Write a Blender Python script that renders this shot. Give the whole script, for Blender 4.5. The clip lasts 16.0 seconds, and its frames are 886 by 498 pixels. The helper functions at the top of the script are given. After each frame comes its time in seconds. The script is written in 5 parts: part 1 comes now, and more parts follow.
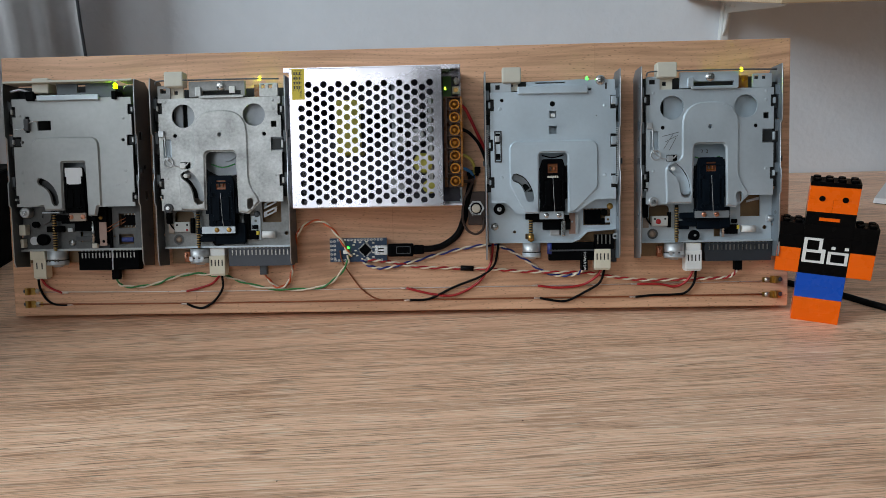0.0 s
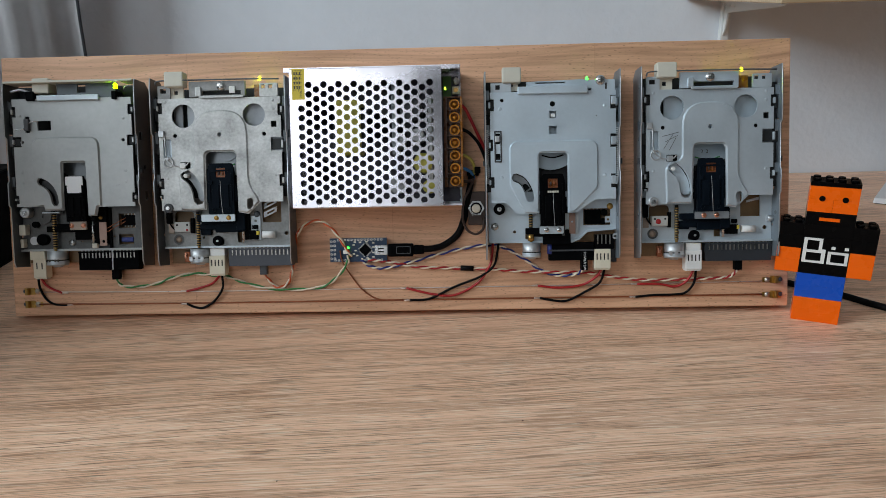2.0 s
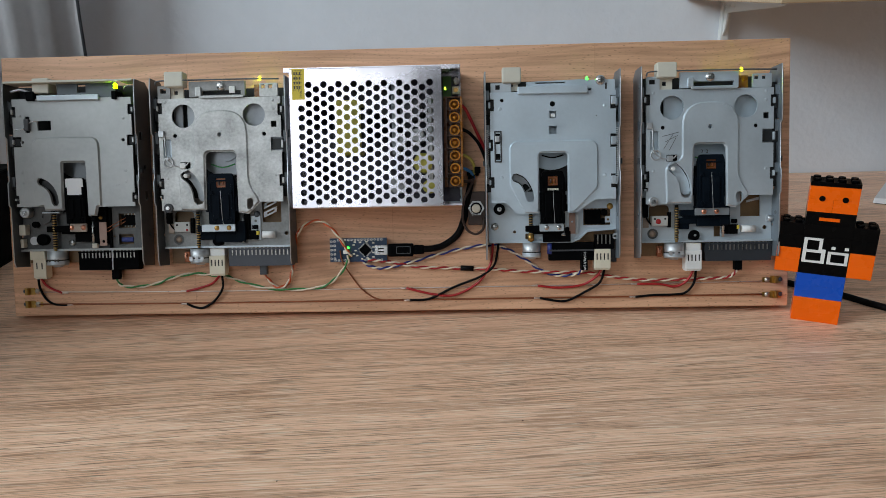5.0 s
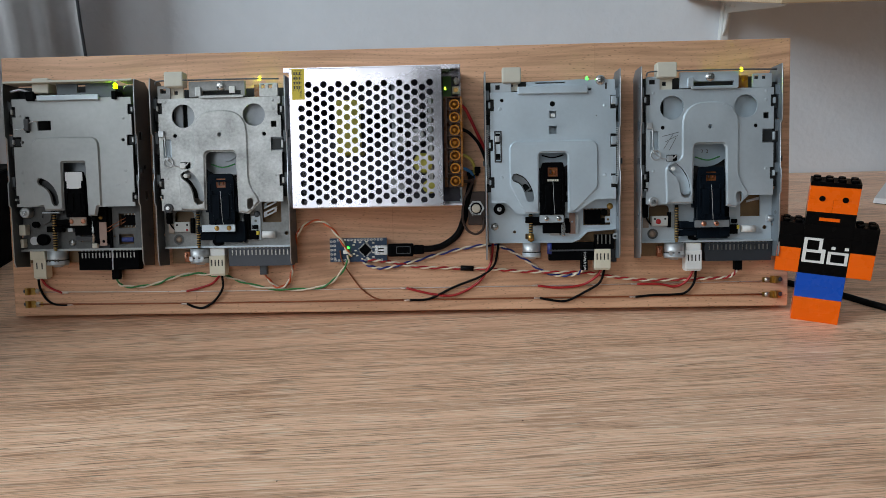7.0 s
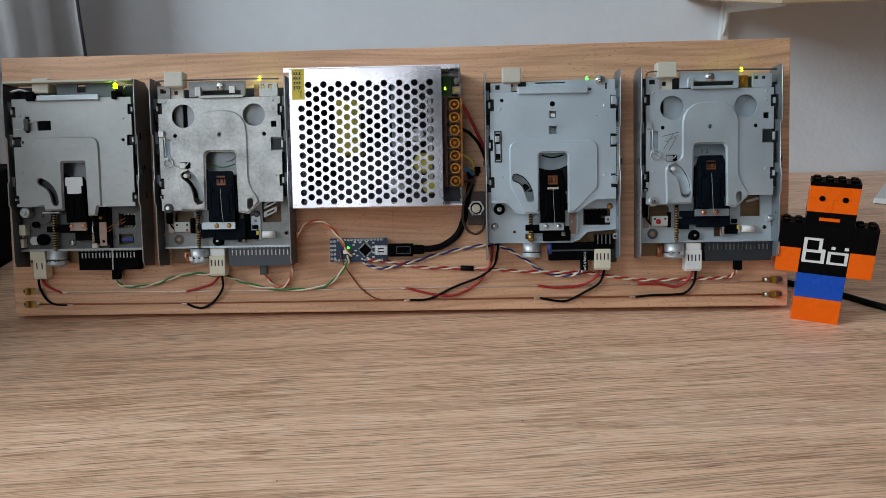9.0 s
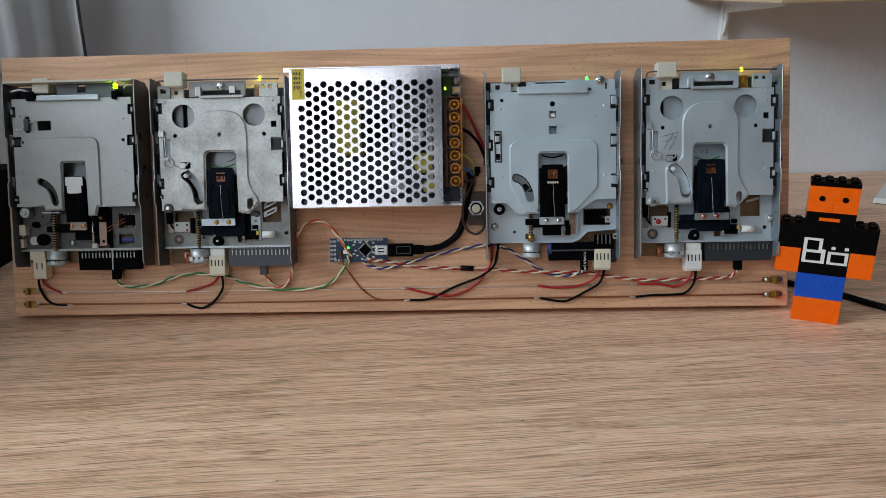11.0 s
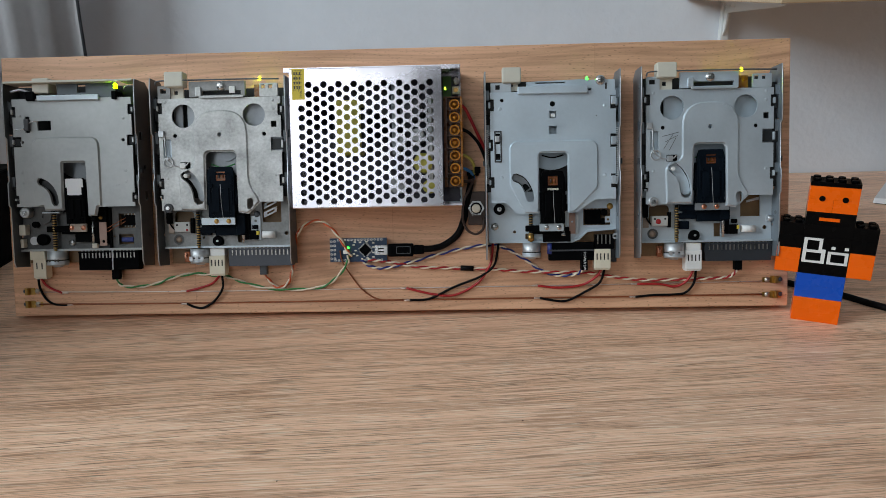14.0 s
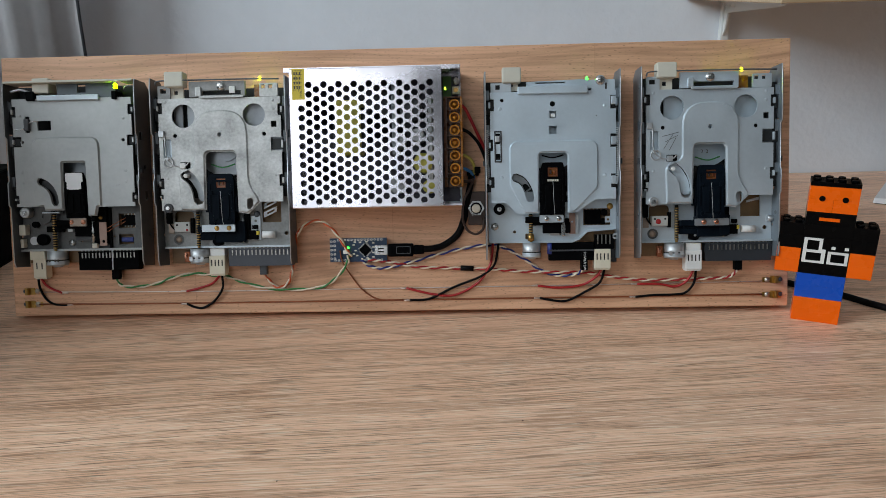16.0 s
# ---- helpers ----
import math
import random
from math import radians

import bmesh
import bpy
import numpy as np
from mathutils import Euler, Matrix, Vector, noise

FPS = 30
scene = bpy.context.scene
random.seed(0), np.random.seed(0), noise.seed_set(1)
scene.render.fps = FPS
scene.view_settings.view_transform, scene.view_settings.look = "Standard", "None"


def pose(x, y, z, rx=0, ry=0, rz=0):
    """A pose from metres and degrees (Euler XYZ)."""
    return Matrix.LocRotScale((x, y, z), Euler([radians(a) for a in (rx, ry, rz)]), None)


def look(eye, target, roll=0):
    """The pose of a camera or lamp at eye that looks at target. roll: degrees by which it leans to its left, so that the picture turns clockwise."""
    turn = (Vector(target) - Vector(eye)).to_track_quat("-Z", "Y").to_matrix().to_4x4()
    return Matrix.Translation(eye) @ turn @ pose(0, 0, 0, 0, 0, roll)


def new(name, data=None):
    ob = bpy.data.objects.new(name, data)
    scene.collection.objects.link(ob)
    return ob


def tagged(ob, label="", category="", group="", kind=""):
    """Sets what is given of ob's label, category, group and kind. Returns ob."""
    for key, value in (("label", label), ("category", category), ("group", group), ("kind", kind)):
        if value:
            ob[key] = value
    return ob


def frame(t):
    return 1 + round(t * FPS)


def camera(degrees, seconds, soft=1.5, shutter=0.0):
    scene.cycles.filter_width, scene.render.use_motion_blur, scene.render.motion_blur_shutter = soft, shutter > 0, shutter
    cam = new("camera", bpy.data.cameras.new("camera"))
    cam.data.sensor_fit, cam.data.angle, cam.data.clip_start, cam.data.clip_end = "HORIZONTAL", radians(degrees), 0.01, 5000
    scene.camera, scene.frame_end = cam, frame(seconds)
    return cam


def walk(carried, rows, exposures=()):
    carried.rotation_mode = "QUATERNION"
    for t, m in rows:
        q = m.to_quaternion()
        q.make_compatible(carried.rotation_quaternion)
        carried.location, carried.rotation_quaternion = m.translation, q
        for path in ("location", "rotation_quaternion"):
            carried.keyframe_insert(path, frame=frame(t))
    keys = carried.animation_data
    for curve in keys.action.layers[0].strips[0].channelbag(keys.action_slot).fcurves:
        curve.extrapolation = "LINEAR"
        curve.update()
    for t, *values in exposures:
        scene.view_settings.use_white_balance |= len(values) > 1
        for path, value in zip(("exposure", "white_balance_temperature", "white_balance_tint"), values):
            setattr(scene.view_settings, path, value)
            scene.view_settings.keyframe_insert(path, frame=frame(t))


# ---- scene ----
# ---- camera ----
cam = camera(64.0, 16.0, soft=0.75)
EYE = Vector((0.05564, -0.49866, 0.23711))
VIEW = Vector((math.sin(radians(-1.944)) * math.cos(radians(20)), math.cos(radians(-1.944)) * math.cos(radians(20)), -math.sin(radians(20))))
STAND = look(EYE, EYE + VIEW, -1.616)
walk(cam, [(0.0, STAND), (16.0, STAND)], exposures=[(0.0, -0.18), (16.0, -0.18)])

# ---- light ----
world = bpy.data.worlds.new("sky")
scene.world = world
world.use_nodes = True
wt = world.node_tree
sky = wt.nodes.new("ShaderNodeTexSky")
sky.sky_type, sky.sun_disc = "NISHITA", False
sky.sun_elevation, sky.sun_rotation = radians(35), radians(200)
wt.nodes["Background"].inputs["Strength"].default_value = 0.06
wt.links.new(sky.outputs["Color"], wt.nodes["Background"].inputs["Color"])


def window_light(name, place, target, sx, sy, watts, colour):
    lamp = bpy.data.lights.new(name, "AREA")
    lamp.shape, lamp.size, lamp.size_y, lamp.energy, lamp.color = "RECTANGLE", sx, sy, watts, colour
    ob = new(name, lamp)
    ob.matrix_world = look(place, target)
    return ob


window_light("window_light_west", (-2.18, -1.05, 1.55), (0.0, -1.05, 1.55), 1.5, 1.2, 82, (0.80, 0.92, 1.0))
window_light("window_light_south", (-0.75, -2.33, 1.45), (-0.75, 0.0, 1.45), 1.16, 1.7, 9.5, (0.84, 0.93, 1.0))

# ---- materials ----


def mat(name, colour, rough=0.5, metal=0.0, vary=0.12, scale=60.0, bump=0.0, bscale=400.0, stretch=(1, 1, 1), spec=0.5, island=0.0, coat=0.0):
    """A surface with two scales of variation in colour and roughness, and fine relief."""
    m = bpy.data.materials.new(name)
    m.use_nodes = True
    nt = m.node_tree
    b = nt.nodes["Principled BSDF"]
    tc = nt.nodes.new("ShaderNodeTexCoord")
    mp = nt.nodes.new("ShaderNodeMapping")
    mp.inputs["Scale"].default_value = stretch
    nt.links.new(tc.outputs["Object"], mp.inputs["Vector"])
    n1 = nt.nodes.new("ShaderNodeTexNoise")
    n1.inputs["Scale"].default_value, n1.inputs["Detail"].default_value = scale, 5
    n2 = nt.nodes.new("ShaderNodeTexNoise")
    n2.inputs["Scale"].default_value, n2.inputs["Detail"].default_value = scale * 9, 4
    nt.links.new(mp.outputs["Vector"], n1.inputs["Vector"])
    nt.links.new(mp.outputs["Vector"], n2.inputs["Vector"])
    mean = nt.nodes.new("ShaderNodeMath")
    mean.operation = "MULTIPLY_ADD"
    nt.links.new(n2.outputs["Fac"], mean.inputs[0])
    mean.inputs[1].default_value = 0.4
    nt.links.new(n1.outputs["Fac"], mean.inputs[2])
    ramp = nt.nodes.new("ShaderNodeMapRange")
    ramp.inputs["From Min"].default_value, ramp.inputs["From Max"].default_value = 0.45, 0.95
    ramp.inputs["To Min"].default_value, ramp.inputs["To Max"].default_value = 1 - vary, 1 + vary
    nt.links.new(mean.outputs[0], ramp.inputs["Value"])
    mul = nt.nodes.new("ShaderNodeMix")
    mul.data_type, mul.blend_type = "RGBA", "MULTIPLY"
    mul.inputs["Factor"].default_value = 1.0
    mul.inputs["A"].default_value = (*colour, 1)
    nt.links.new(ramp.outputs["Result"], mul.inputs["B"])
    nt.links.new(mul.outputs["Result"], b.inputs["Base Color"])
    rr = nt.nodes.new("ShaderNodeMapRange")
    rr.inputs["From Min"].default_value, rr.inputs["From Max"].default_value = 0.35, 0.65
    rr.inputs["To Min"].default_value, rr.inputs["To Max"].default_value = max(0.03, rough - 0.08), min(1, rough + 0.08)
    nt.links.new(n1.outputs["Fac"], rr.inputs["Value"])
    nt.links.new(rr.outputs["Result"], b.inputs["Roughness"])
    b.inputs["Metallic"].default_value = metal
    b.inputs["Specular IOR Level"].default_value = spec
    b.inputs["Coat Weight"].default_value = coat
    if bump:
        n3 = nt.nodes.new("ShaderNodeTexNoise")
        n3.inputs["Scale"].default_value, n3.inputs["Detail"].default_value = bscale, 3
        nt.links.new(mp.outputs["Vector"], n3.inputs["Vector"])
        bp = nt.nodes.new("ShaderNodeBump")
        bp.inputs["Strength"].default_value, bp.inputs["Distance"].default_value = bump, 0.0008 if bump < 0.9 else 0.0022
        nt.links.new(n3.outputs["Fac"], bp.inputs["Height"])
        nt.links.new(bp.outputs["Normal"], b.inputs["Normal"])
    return m


def glow(name, colour, strength):
    m = bpy.data.materials.new(name)
    m.use_nodes = True
    b = m.node_tree.nodes["Principled BSDF"]
    b.inputs["Base Color"].default_value = (*colour, 1)
    b.inputs["Emission Color"].default_value = (*colour, 1)
    b.inputs["Emission Strength"].default_value = strength
    b.inputs["Roughness"].default_value = 0.3
    return m


def wood(name, light, mid, dark, turn, pores, pore_colour, rough, fine=1.0, board=None, warp=0.25, staves=0.0):
    """Wood or wood-print: broad figure, fine streaks along local x, and short dark pores."""
    m = bpy.data.materials.new(name)
    m.use_nodes = True
    nt = m.node_tree
    L, N = nt.links, nt.nodes
    b = N["Principled BSDF"]
    tc = N.new("ShaderNodeTexCoord")

    def mapped(sx, sy, sz):
        mp = N.new("ShaderNodeMapping")
        mp.inputs["Scale"].default_value = (sx, sy, sz)
        L.new(rot.outputs["Vector"], mp.inputs["Vector"])
        return mp

    # slow sideways drift of the grain
    drift = N.new("ShaderNodeTexNoise")
    drift.inputs["Scale"].default_value, drift.inputs["Detail"].default_value = 4.0, 2
    dm = N.new("ShaderNodeMapping")
    dm.inputs["Scale"].default_value = (0.6, 1.6, 1)
    L.new(tc.outputs["Object"], dm.inputs["Vector"])
    L.new(dm.outputs["Vector"], drift.inputs["Vector"])
    off = N.new("ShaderNodeMath")
    off.operation = "MULTIPLY_ADD"
    off.inputs[1].default_value, off.inputs[2].default_value = 0.12 * warp, -0.06 * warp
    L.new(drift.outputs["Fac"], off.inputs[0])
    comb = N.new("ShaderNodeCombineXYZ")
    L.new(off.outputs[0], comb.inputs["Y"])
    bend = N.new("ShaderNodeVectorMath")
    L.new(tc.outputs["Object"], bend.inputs[0])
    L.new(comb.outputs[0], bend.inputs[1])
    rot = N.new("ShaderNodeMapping")
    rot.inputs["Rotation"].default_value = (0, 0, radians(turn))
    L.new(bend.outputs["Vector"], rot.inputs["Vector"])

    def noise_tex(mp, scale, detail):
        n = N.new("ShaderNodeTexNoise")
        n.inputs["Scale"].default_value, n.inputs["Detail"].default_value = scale, detail
        L.new(mp.outputs["Vector"], n.inputs["Vector"])
        return n

    broad = noise_tex(mapped(1.0, 14, 14), 1.6, 5)
    streak = noise_tex(mapped(14, 520 * fine, 520 * fine), 1.0, 5)
    medium = noise_tex(mapped(4, 150 * fine, 150 * fine), 1.0, 4)
    two = N.new("ShaderNodeMath")
    two.operation = "MULTIPLY_ADD"
    two.inputs[1].default_value = 0.8
    L.new(medium.outputs["Fac"], two.inputs[0])
    L.new(broad.outputs["Fac"], two.inputs[2])
    mix = N.new("ShaderNodeMath")
    mix.operation = "MULTIPLY_ADD"
    mix.inputs[1].default_value = 1.2
    L.new(streak.outputs["Fac"], mix.inputs[0])
    L.new(two.outputs[0], mix.inputs[2])
    ramp = N.new("ShaderNodeValToRGB")
    e = ramp.color_ramp.elements
    e[0].position, e[0].color = 0.39, (*dark, 1)
    e[1].position, e[1].color = 0.61, (*light, 1)
    x = e.new(0.5)
    x.color = (*mid, 1)
    half = N.new("ShaderNodeMath")
    half.operation = "MULTIPLY"
    half.inputs[1].default_value = 0.333
    L.new(mix.outputs[0], half.inputs[0])
    L.new(half.outputs[0], ramp.inputs["Fac"])
    pore = noise_tex(mapped(*pores), 1.0, 2)
    pr = N.new("ShaderNodeMapRange")
    pr.inputs["From Min"].default_value, pr.inputs["From Max"].default_value = board or 0.66, (board or 0.66) + 0.06
    L.new(pore.outputs["Fac"], pr.inputs["Value"])
    pm = N.new("ShaderNodeMix")
    pm.data_type = "RGBA"
    pm.inputs["B"].default_value = (*pore_colour, 1)
    L.new(ramp.outputs["Color"], pm.inputs["A"])
    L.new(pr.outputs["Result"], pm.inputs["Factor"])
    last = pm.outputs["Result"]
    if staves:
        # glued staves of slightly different tone
        bk = N.new("ShaderNodeTexBrick")
        bk.inputs["Scale"].default_value = 1.0
        bk.inputs["Brick Width"].default_value, bk.inputs["Row Height"].default_value = 0.31, 0.044
        bk.inputs["Mortar Size"].default_value = 0.0002
        bk.inputs["Color1"].default_value = (1 - staves, 1 - staves, 1 - staves, 1)
        bk.inputs["Color2"].default_value = (1.0, 1.0, 1.0, 1)
        bk.inputs["Mortar"].default_value = (0.8, 0.75, 0.7, 1)
        L.new(tc.outputs["Object"], bk.inputs["Vector"])
        st = N.new("ShaderNodeMix")
        st.data_type, st.blend_type = "RGBA", "MULTIPLY"
        st.inputs["Factor"].default_value = 1.0
        L.new(last, st.inputs["A"])
        L.new(bk.outputs["Color"], st.inputs["B"])
        last = st.outputs["Result"]
    L.new(last, b.inputs["Base Color"])
    b.inputs["Roughness"].default_value = rough
    bp = N.new("ShaderNodeBump")
    bp.inputs["Strength"].default_value, bp.inputs["Distance"].default_value = 0.12, 0.0004
    L.new(mix.outputs[0], bp.inputs["Height"])
    L.new(bp.outputs["Normal"], b.inputs["Normal"])
    return m




def laminate(name, rough):
    """Oak print: tone bands, sharp-edged heart figures, broken streaks, short dark pores and pale flecks along x."""
    m = bpy.data.materials.new(name)
    m.use_nodes = True
    nt = m.node_tree
    L, N = nt.links, nt.nodes
    b = N["Principled BSDF"]
    tc = N.new("ShaderNodeTexCoord")
    rot = N.new("ShaderNodeMapping")
    rot.inputs["Rotation"].default_value = (0, 0, radians(-5.0))
    L.new(tc.outputs["Object"], rot.inputs["Vector"])

    def noise(vec, sx, sy, detail, rough_=0.5):
        mp = N.new("ShaderNodeMapping")
        mp.inputs["Scale"].default_value = (sx, sy, 1)
        L.new(vec, mp.inputs["Vector"])
        n = N.new("ShaderNodeTexNoise")
        n.inputs["Scale"].default_value, n.inputs["Detail"].default_value, n.inputs["Roughness"].default_value = 1.0, detail, rough_
        L.new(mp.outputs["Vector"], n.inputs["Vector"])
        return n.outputs["Fac"]

    def span(v, a, c, lo=0.0, hi=1.0):
        r = N.new("ShaderNodeMapRange")
        for key, val in (("From Min", a), ("From Max", c), ("To Min", lo), ("To Max", hi)):
            r.inputs[key].default_value = val
        L.new(v, r.inputs["Value"])
        return r.outputs["Result"]

    def calc(op, a, c):
        n = N.new("ShaderNodeMath")
        n.operation = op
        for i, v in enumerate((a, c)):
            if isinstance(v, float):
                n.inputs[i].default_value = v
            else:
                L.new(v, n.inputs[i])
        return n.outputs[0]

    def blend(fac, a, c):
        n = N.new("ShaderNodeMix")
        n.data_type = "RGBA"
        for key, v in (("Factor", fac), ("A", a), ("B", c)):
            if isinstance(v, tuple):
                n.inputs[key].default_value = (*v, 1)
            else:
                L.new(v, n.inputs[key])
        return n.outputs["Result"]

    # the grain waves a little sideways
    wave = noise(rot.outputs["Vector"], 3, 9, 2)
    comb = N.new("ShaderNodeCombineXYZ")
    L.new(span(wave, 0.3, 0.7, -0.003, 0.003), comb.inputs["Y"])
    bent = N.new("ShaderNodeVectorMath")
    L.new(rot.outputs["Vector"], bent.inputs[0])
    L.new(comb.outputs[0], bent.inputs[1])
    v = bent.outputs["Vector"]
    band_ = noise(v, 1.6, 24, 4)
    fine = noise(v, 17, 950, 4, 0.7)
    mid_ = noise(v, 3.5, 190, 4, 0.6)
    grain = calc("ADD", calc("MULTIPLY", fine, 0.68), calc("MULTIPLY", mid_, 0.32))
    ramp = N.new("ShaderNodeValToRGB")
    e = ramp.color_ramp.elements
    e[0].position, e[0].color = 0.40, (0.47, 0.255, 0.15, 1)
    e[1].position, e[1].color = 0.59, (0.97, 0.63, 0.43, 1)
    x = e.new(0.47)
    x.color = (0.78, 0.458, 0.287, 1)
    L.new(calc("ADD", grain, span(band_, 0.3, 0.7, -0.07, 0.07)), ramp.inputs["Fac"])
    col = ramp.outputs["Color"]
    # heart figures with one crisp edge
    fig = noise(v, 2.4, 26, 2, 0.4)
    col = blend(calc("MULTIPLY", span(fig, 0.565, 0.575), span(fig, 0.565, 0.75, 0.42, 0.08)), col, (0.46, 0.235, 0.135))
    # pores gather in some bands
    pore = span(noise(v, 34, 1150, 2), 0.575, 0.64)
    where = span(noise(v, 3.2, 40, 2), 0.35, 0.65, 0.4, 0.85)
    col = blend(calc("MULTIPLY", pore, where), col, (0.20, 0.10, 0.055))
    pale_ = span(noise(v, 36, 1000, 2), 0.55, 0.64, 0.0, 0.8)
    col = blend(calc("MULTIPLY", pale_, span(band_, 0.35, 0.6, 0.4, 1.0)), col, (1.0, 0.775, 0.58))
    L.new(col, b.inputs["Base Color"])
    L.new(span(mid_, 0.3, 0.7, rough - 0.06, rough + 0.06), b.inputs["Roughness"])
    bp = N.new("ShaderNodeBump")
    bp.inputs["Strength"].default_value, bp.inputs["Distance"].default_value = 0.10, 0.0003
    L.new(fine, bp.inputs["Height"])
    L.new(bp.outputs["Normal"], b.inputs["Normal"])
    return m


M_DESK = laminate("oak_laminate", 0.34)
M_BEECH = wood("beech_wood", (0.86, 0.50, 0.305), (0.71, 0.395, 0.235), (0.52, 0.275, 0.155), -0.5, (300, 1700, 1700), (0.33, 0.16, 0.08), 0.5, 0.8, 0.635, 0.5, 0.05)
M_SHELFWOOD = wood("shelf_wood", (0.6, 0.45, 0.28), (0.5, 0.36, 0.22), (0.42, 0.29, 0.17), 0, (60, 500, 500), (0.3, 0.2, 0.1), 0.5)
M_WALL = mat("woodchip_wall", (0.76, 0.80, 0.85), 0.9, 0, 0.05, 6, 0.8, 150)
# unseen walls are painted dark so they bounce little light
M_LOW_BOUNCE = mat("low_bounce_paint", (0.17, 0.163, 0.155), 0.9, 0, 0.04, 3)
# the unseen ceiling is lighter, for some bounce onto the desk
M_CEILING = mat("white_ceiling_paint", (0.4, 0.4, 0.39), 0.9, 0, 0.04, 3)
M_FLOOR = mat("floor_covering", (0.3, 0.24, 0.18), 0.6, 0, 0.2, 5)
M_ZINC = mat("zinc_plated_steel", (0.535, 0.595, 0.64), 0.40, 0.45, 0.07, 45, 0.05, 500)
M_ZINC_WORN = mat("worn_zinc_steel", (0.41, 0.42, 0.415), 0.40, 0.45, 0.12, 30, 0.08, 400)
M_ZINC_BLUE = mat("blue_passivated_steel", (0.56, 0.645, 0.71), 0.40, 0.45, 0.06, 40, 0.05, 500)
M_STAINED = mat("stained_steel", (0.46, 0.465, 0.455), 0.40, 0.45, 0.42, 55, 0.1, 300)
# base steels of the left drives, darkened to carry the mechanism's shade
M_CHASSIS_SHADED = mat("dark_shaded_base_steel", (0.11, 0.11, 0.108), 0.5, 0.5, 0.3, 60, 0.08, 400)
M_CHASSIS2_SHADED = mat("shaded_stained_base_steel", (0.25, 0.25, 0.243), 0.48, 0.45, 0.3, 60, 0.08, 400)
M_HEADER = mat("slate_header_plastic", (0.055, 0.06, 0.074), 0.5, 0, 0.2, 90)
# near-black stand-in for the shade inside the drive bays
M_BAY_SHADE = mat("bay_shade_steel", (0.016, 0.017, 0.018), 0.6, 0.2, 0.2, 60)
M_INNER = mat("inner_slide_steel", (0.30, 0.32, 0.34), 0.4, 0.5, 0.12, 60)
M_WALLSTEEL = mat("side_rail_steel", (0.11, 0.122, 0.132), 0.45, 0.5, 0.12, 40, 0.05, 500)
M_BRIGHT = mat("polished_steel", (0.58, 0.58, 0.57), 0.28, 1.0, 0.06, 80)
M_COVER = mat("perforated_aluminium", (0.82, 0.80, 0.86), 0.25, 0.97, 0.05, 22, 0.08, 260)
M_ALU = mat("cast_aluminium", (0.55, 0.56, 0.57), 0.45, 0.8, 0.08, 60)
M_BRASS = mat("brass", (0.5, 0.30, 0.09), 0.36, 1.0, 0.18, 180)
M_TARNISH = mat("tarnished_plate", (0.34, 0.27, 0.22), 0.4, 0.7, 0.2, 120)
M_PINKMETAL = mat("copper_plated_screw", (0.62, 0.28, 0.18), 0.3, 1.0, 0.15, 200)
M_TANBOARD = mat("tan_flex_plate", (0.40, 0.26, 0.21), 0.5, 0.1, 0.15, 120)
M_SPINDLE = mat("oiled_spindle_steel", (0.50, 0.34, 0.13), 0.35, 0.9, 0.25, 200)
M_COPPER = mat("copper_wire", (0.30, 0.095, 0.04), 0.4, 0.5, 0.15, 100)
M_TINNED = mat("tinned_wire", (0.75, 0.66, 0.60), 0.35, 0.8, 0.1, 100)
M_SOLDER = mat("solder", (0.5, 0.48, 0.45), 0.35, 1.0, 0.1, 300)
M_BLACK = mat("black_plastic", (0.0025, 0.0027, 0.0032), 0.45, 0, 0.2, 120, 0.05, 900, spec=0.02)
M_HEAD = mat("blue_black_plastic", (0.0045, 0.0075, 0.012), 0.42, 0, 0.2, 120, 0.05, 900, spec=0.03)
# near-black that paints the shade in slots and holes; also dark spindle cores
M_CAVITY = mat("cavity_black", (0.012, 0.012, 0.012), 0.8, 0, 0.2, 100)
M_BEIGE = mat("beige_plastic", (0.62, 0.59, 0.50), 0.5, 0, 0.05, 100, 0.04, 900)
M_WHITE = mat("white_plastic", (0.78, 0.78, 0.76), 0.45, 0, 0.04, 100)
M_CREAM = mat("cream_connector_plastic", (0.72, 0.66, 0.52), 0.5, 0, 0.06, 150)
M_CREAMCAP = mat("cream_cap_plastic", (0.80, 0.74, 0.62), 0.35, 0, 0.04, 100)
M_GREY = mat("grey_plastic", (0.05, 0.052, 0.057), 0.5, 0, 0.12, 120)
M_IDC = mat("grey_black_header_plastic", (0.028, 0.032, 0.038), 0.5, 0, 0.15, 120, spec=0.3)
M_YELLOW = mat("yellow_label", (0.68, 0.52, 0.05), 0.5, 0, 0.06, 90)
M_TRAFO = mat("yellow_tape", (0.62, 0.55, 0.10), 0.35, 0, 0.12, 90)
M_BROWNPCB = mat("brown_circuit_board", (0.20, 0.115, 0.05), 0.5, 0, 0.2, 90)
M_DARKPCB = mat("dark_circuit_board", (0.03, 0.026, 0.045), 0.4, 0, 0.4, 120)
M_SENSOR = mat("grey_white_sensor_plastic", (0.46, 0.46, 0.44), 0.5, 0, 0.06, 150)
M_BLUEPCB = mat("blue_circuit_board", (0.005, 0.026, 0.07), 0.4, 0, 0.4, 260, 0.05, 900)
M_AMBER = mat("amber_plastic", (0.42, 0.15, 0.012), 0.25, 0, 0.15, 150, spec=0.6)
M_AMBERD = mat("dark_amber_plastic", (0.085, 0.026, 0.004), 0.3, 0, 0.25, 150)
M_FOIL = mat("amber_flex_foil", (0.20, 0.07, 0.012), 0.3, 0, 0.2, 150)
M_RED = mat("red_insulation", (0.40, 0.016, 0.018), 0.4, 0, 0.1, 200)
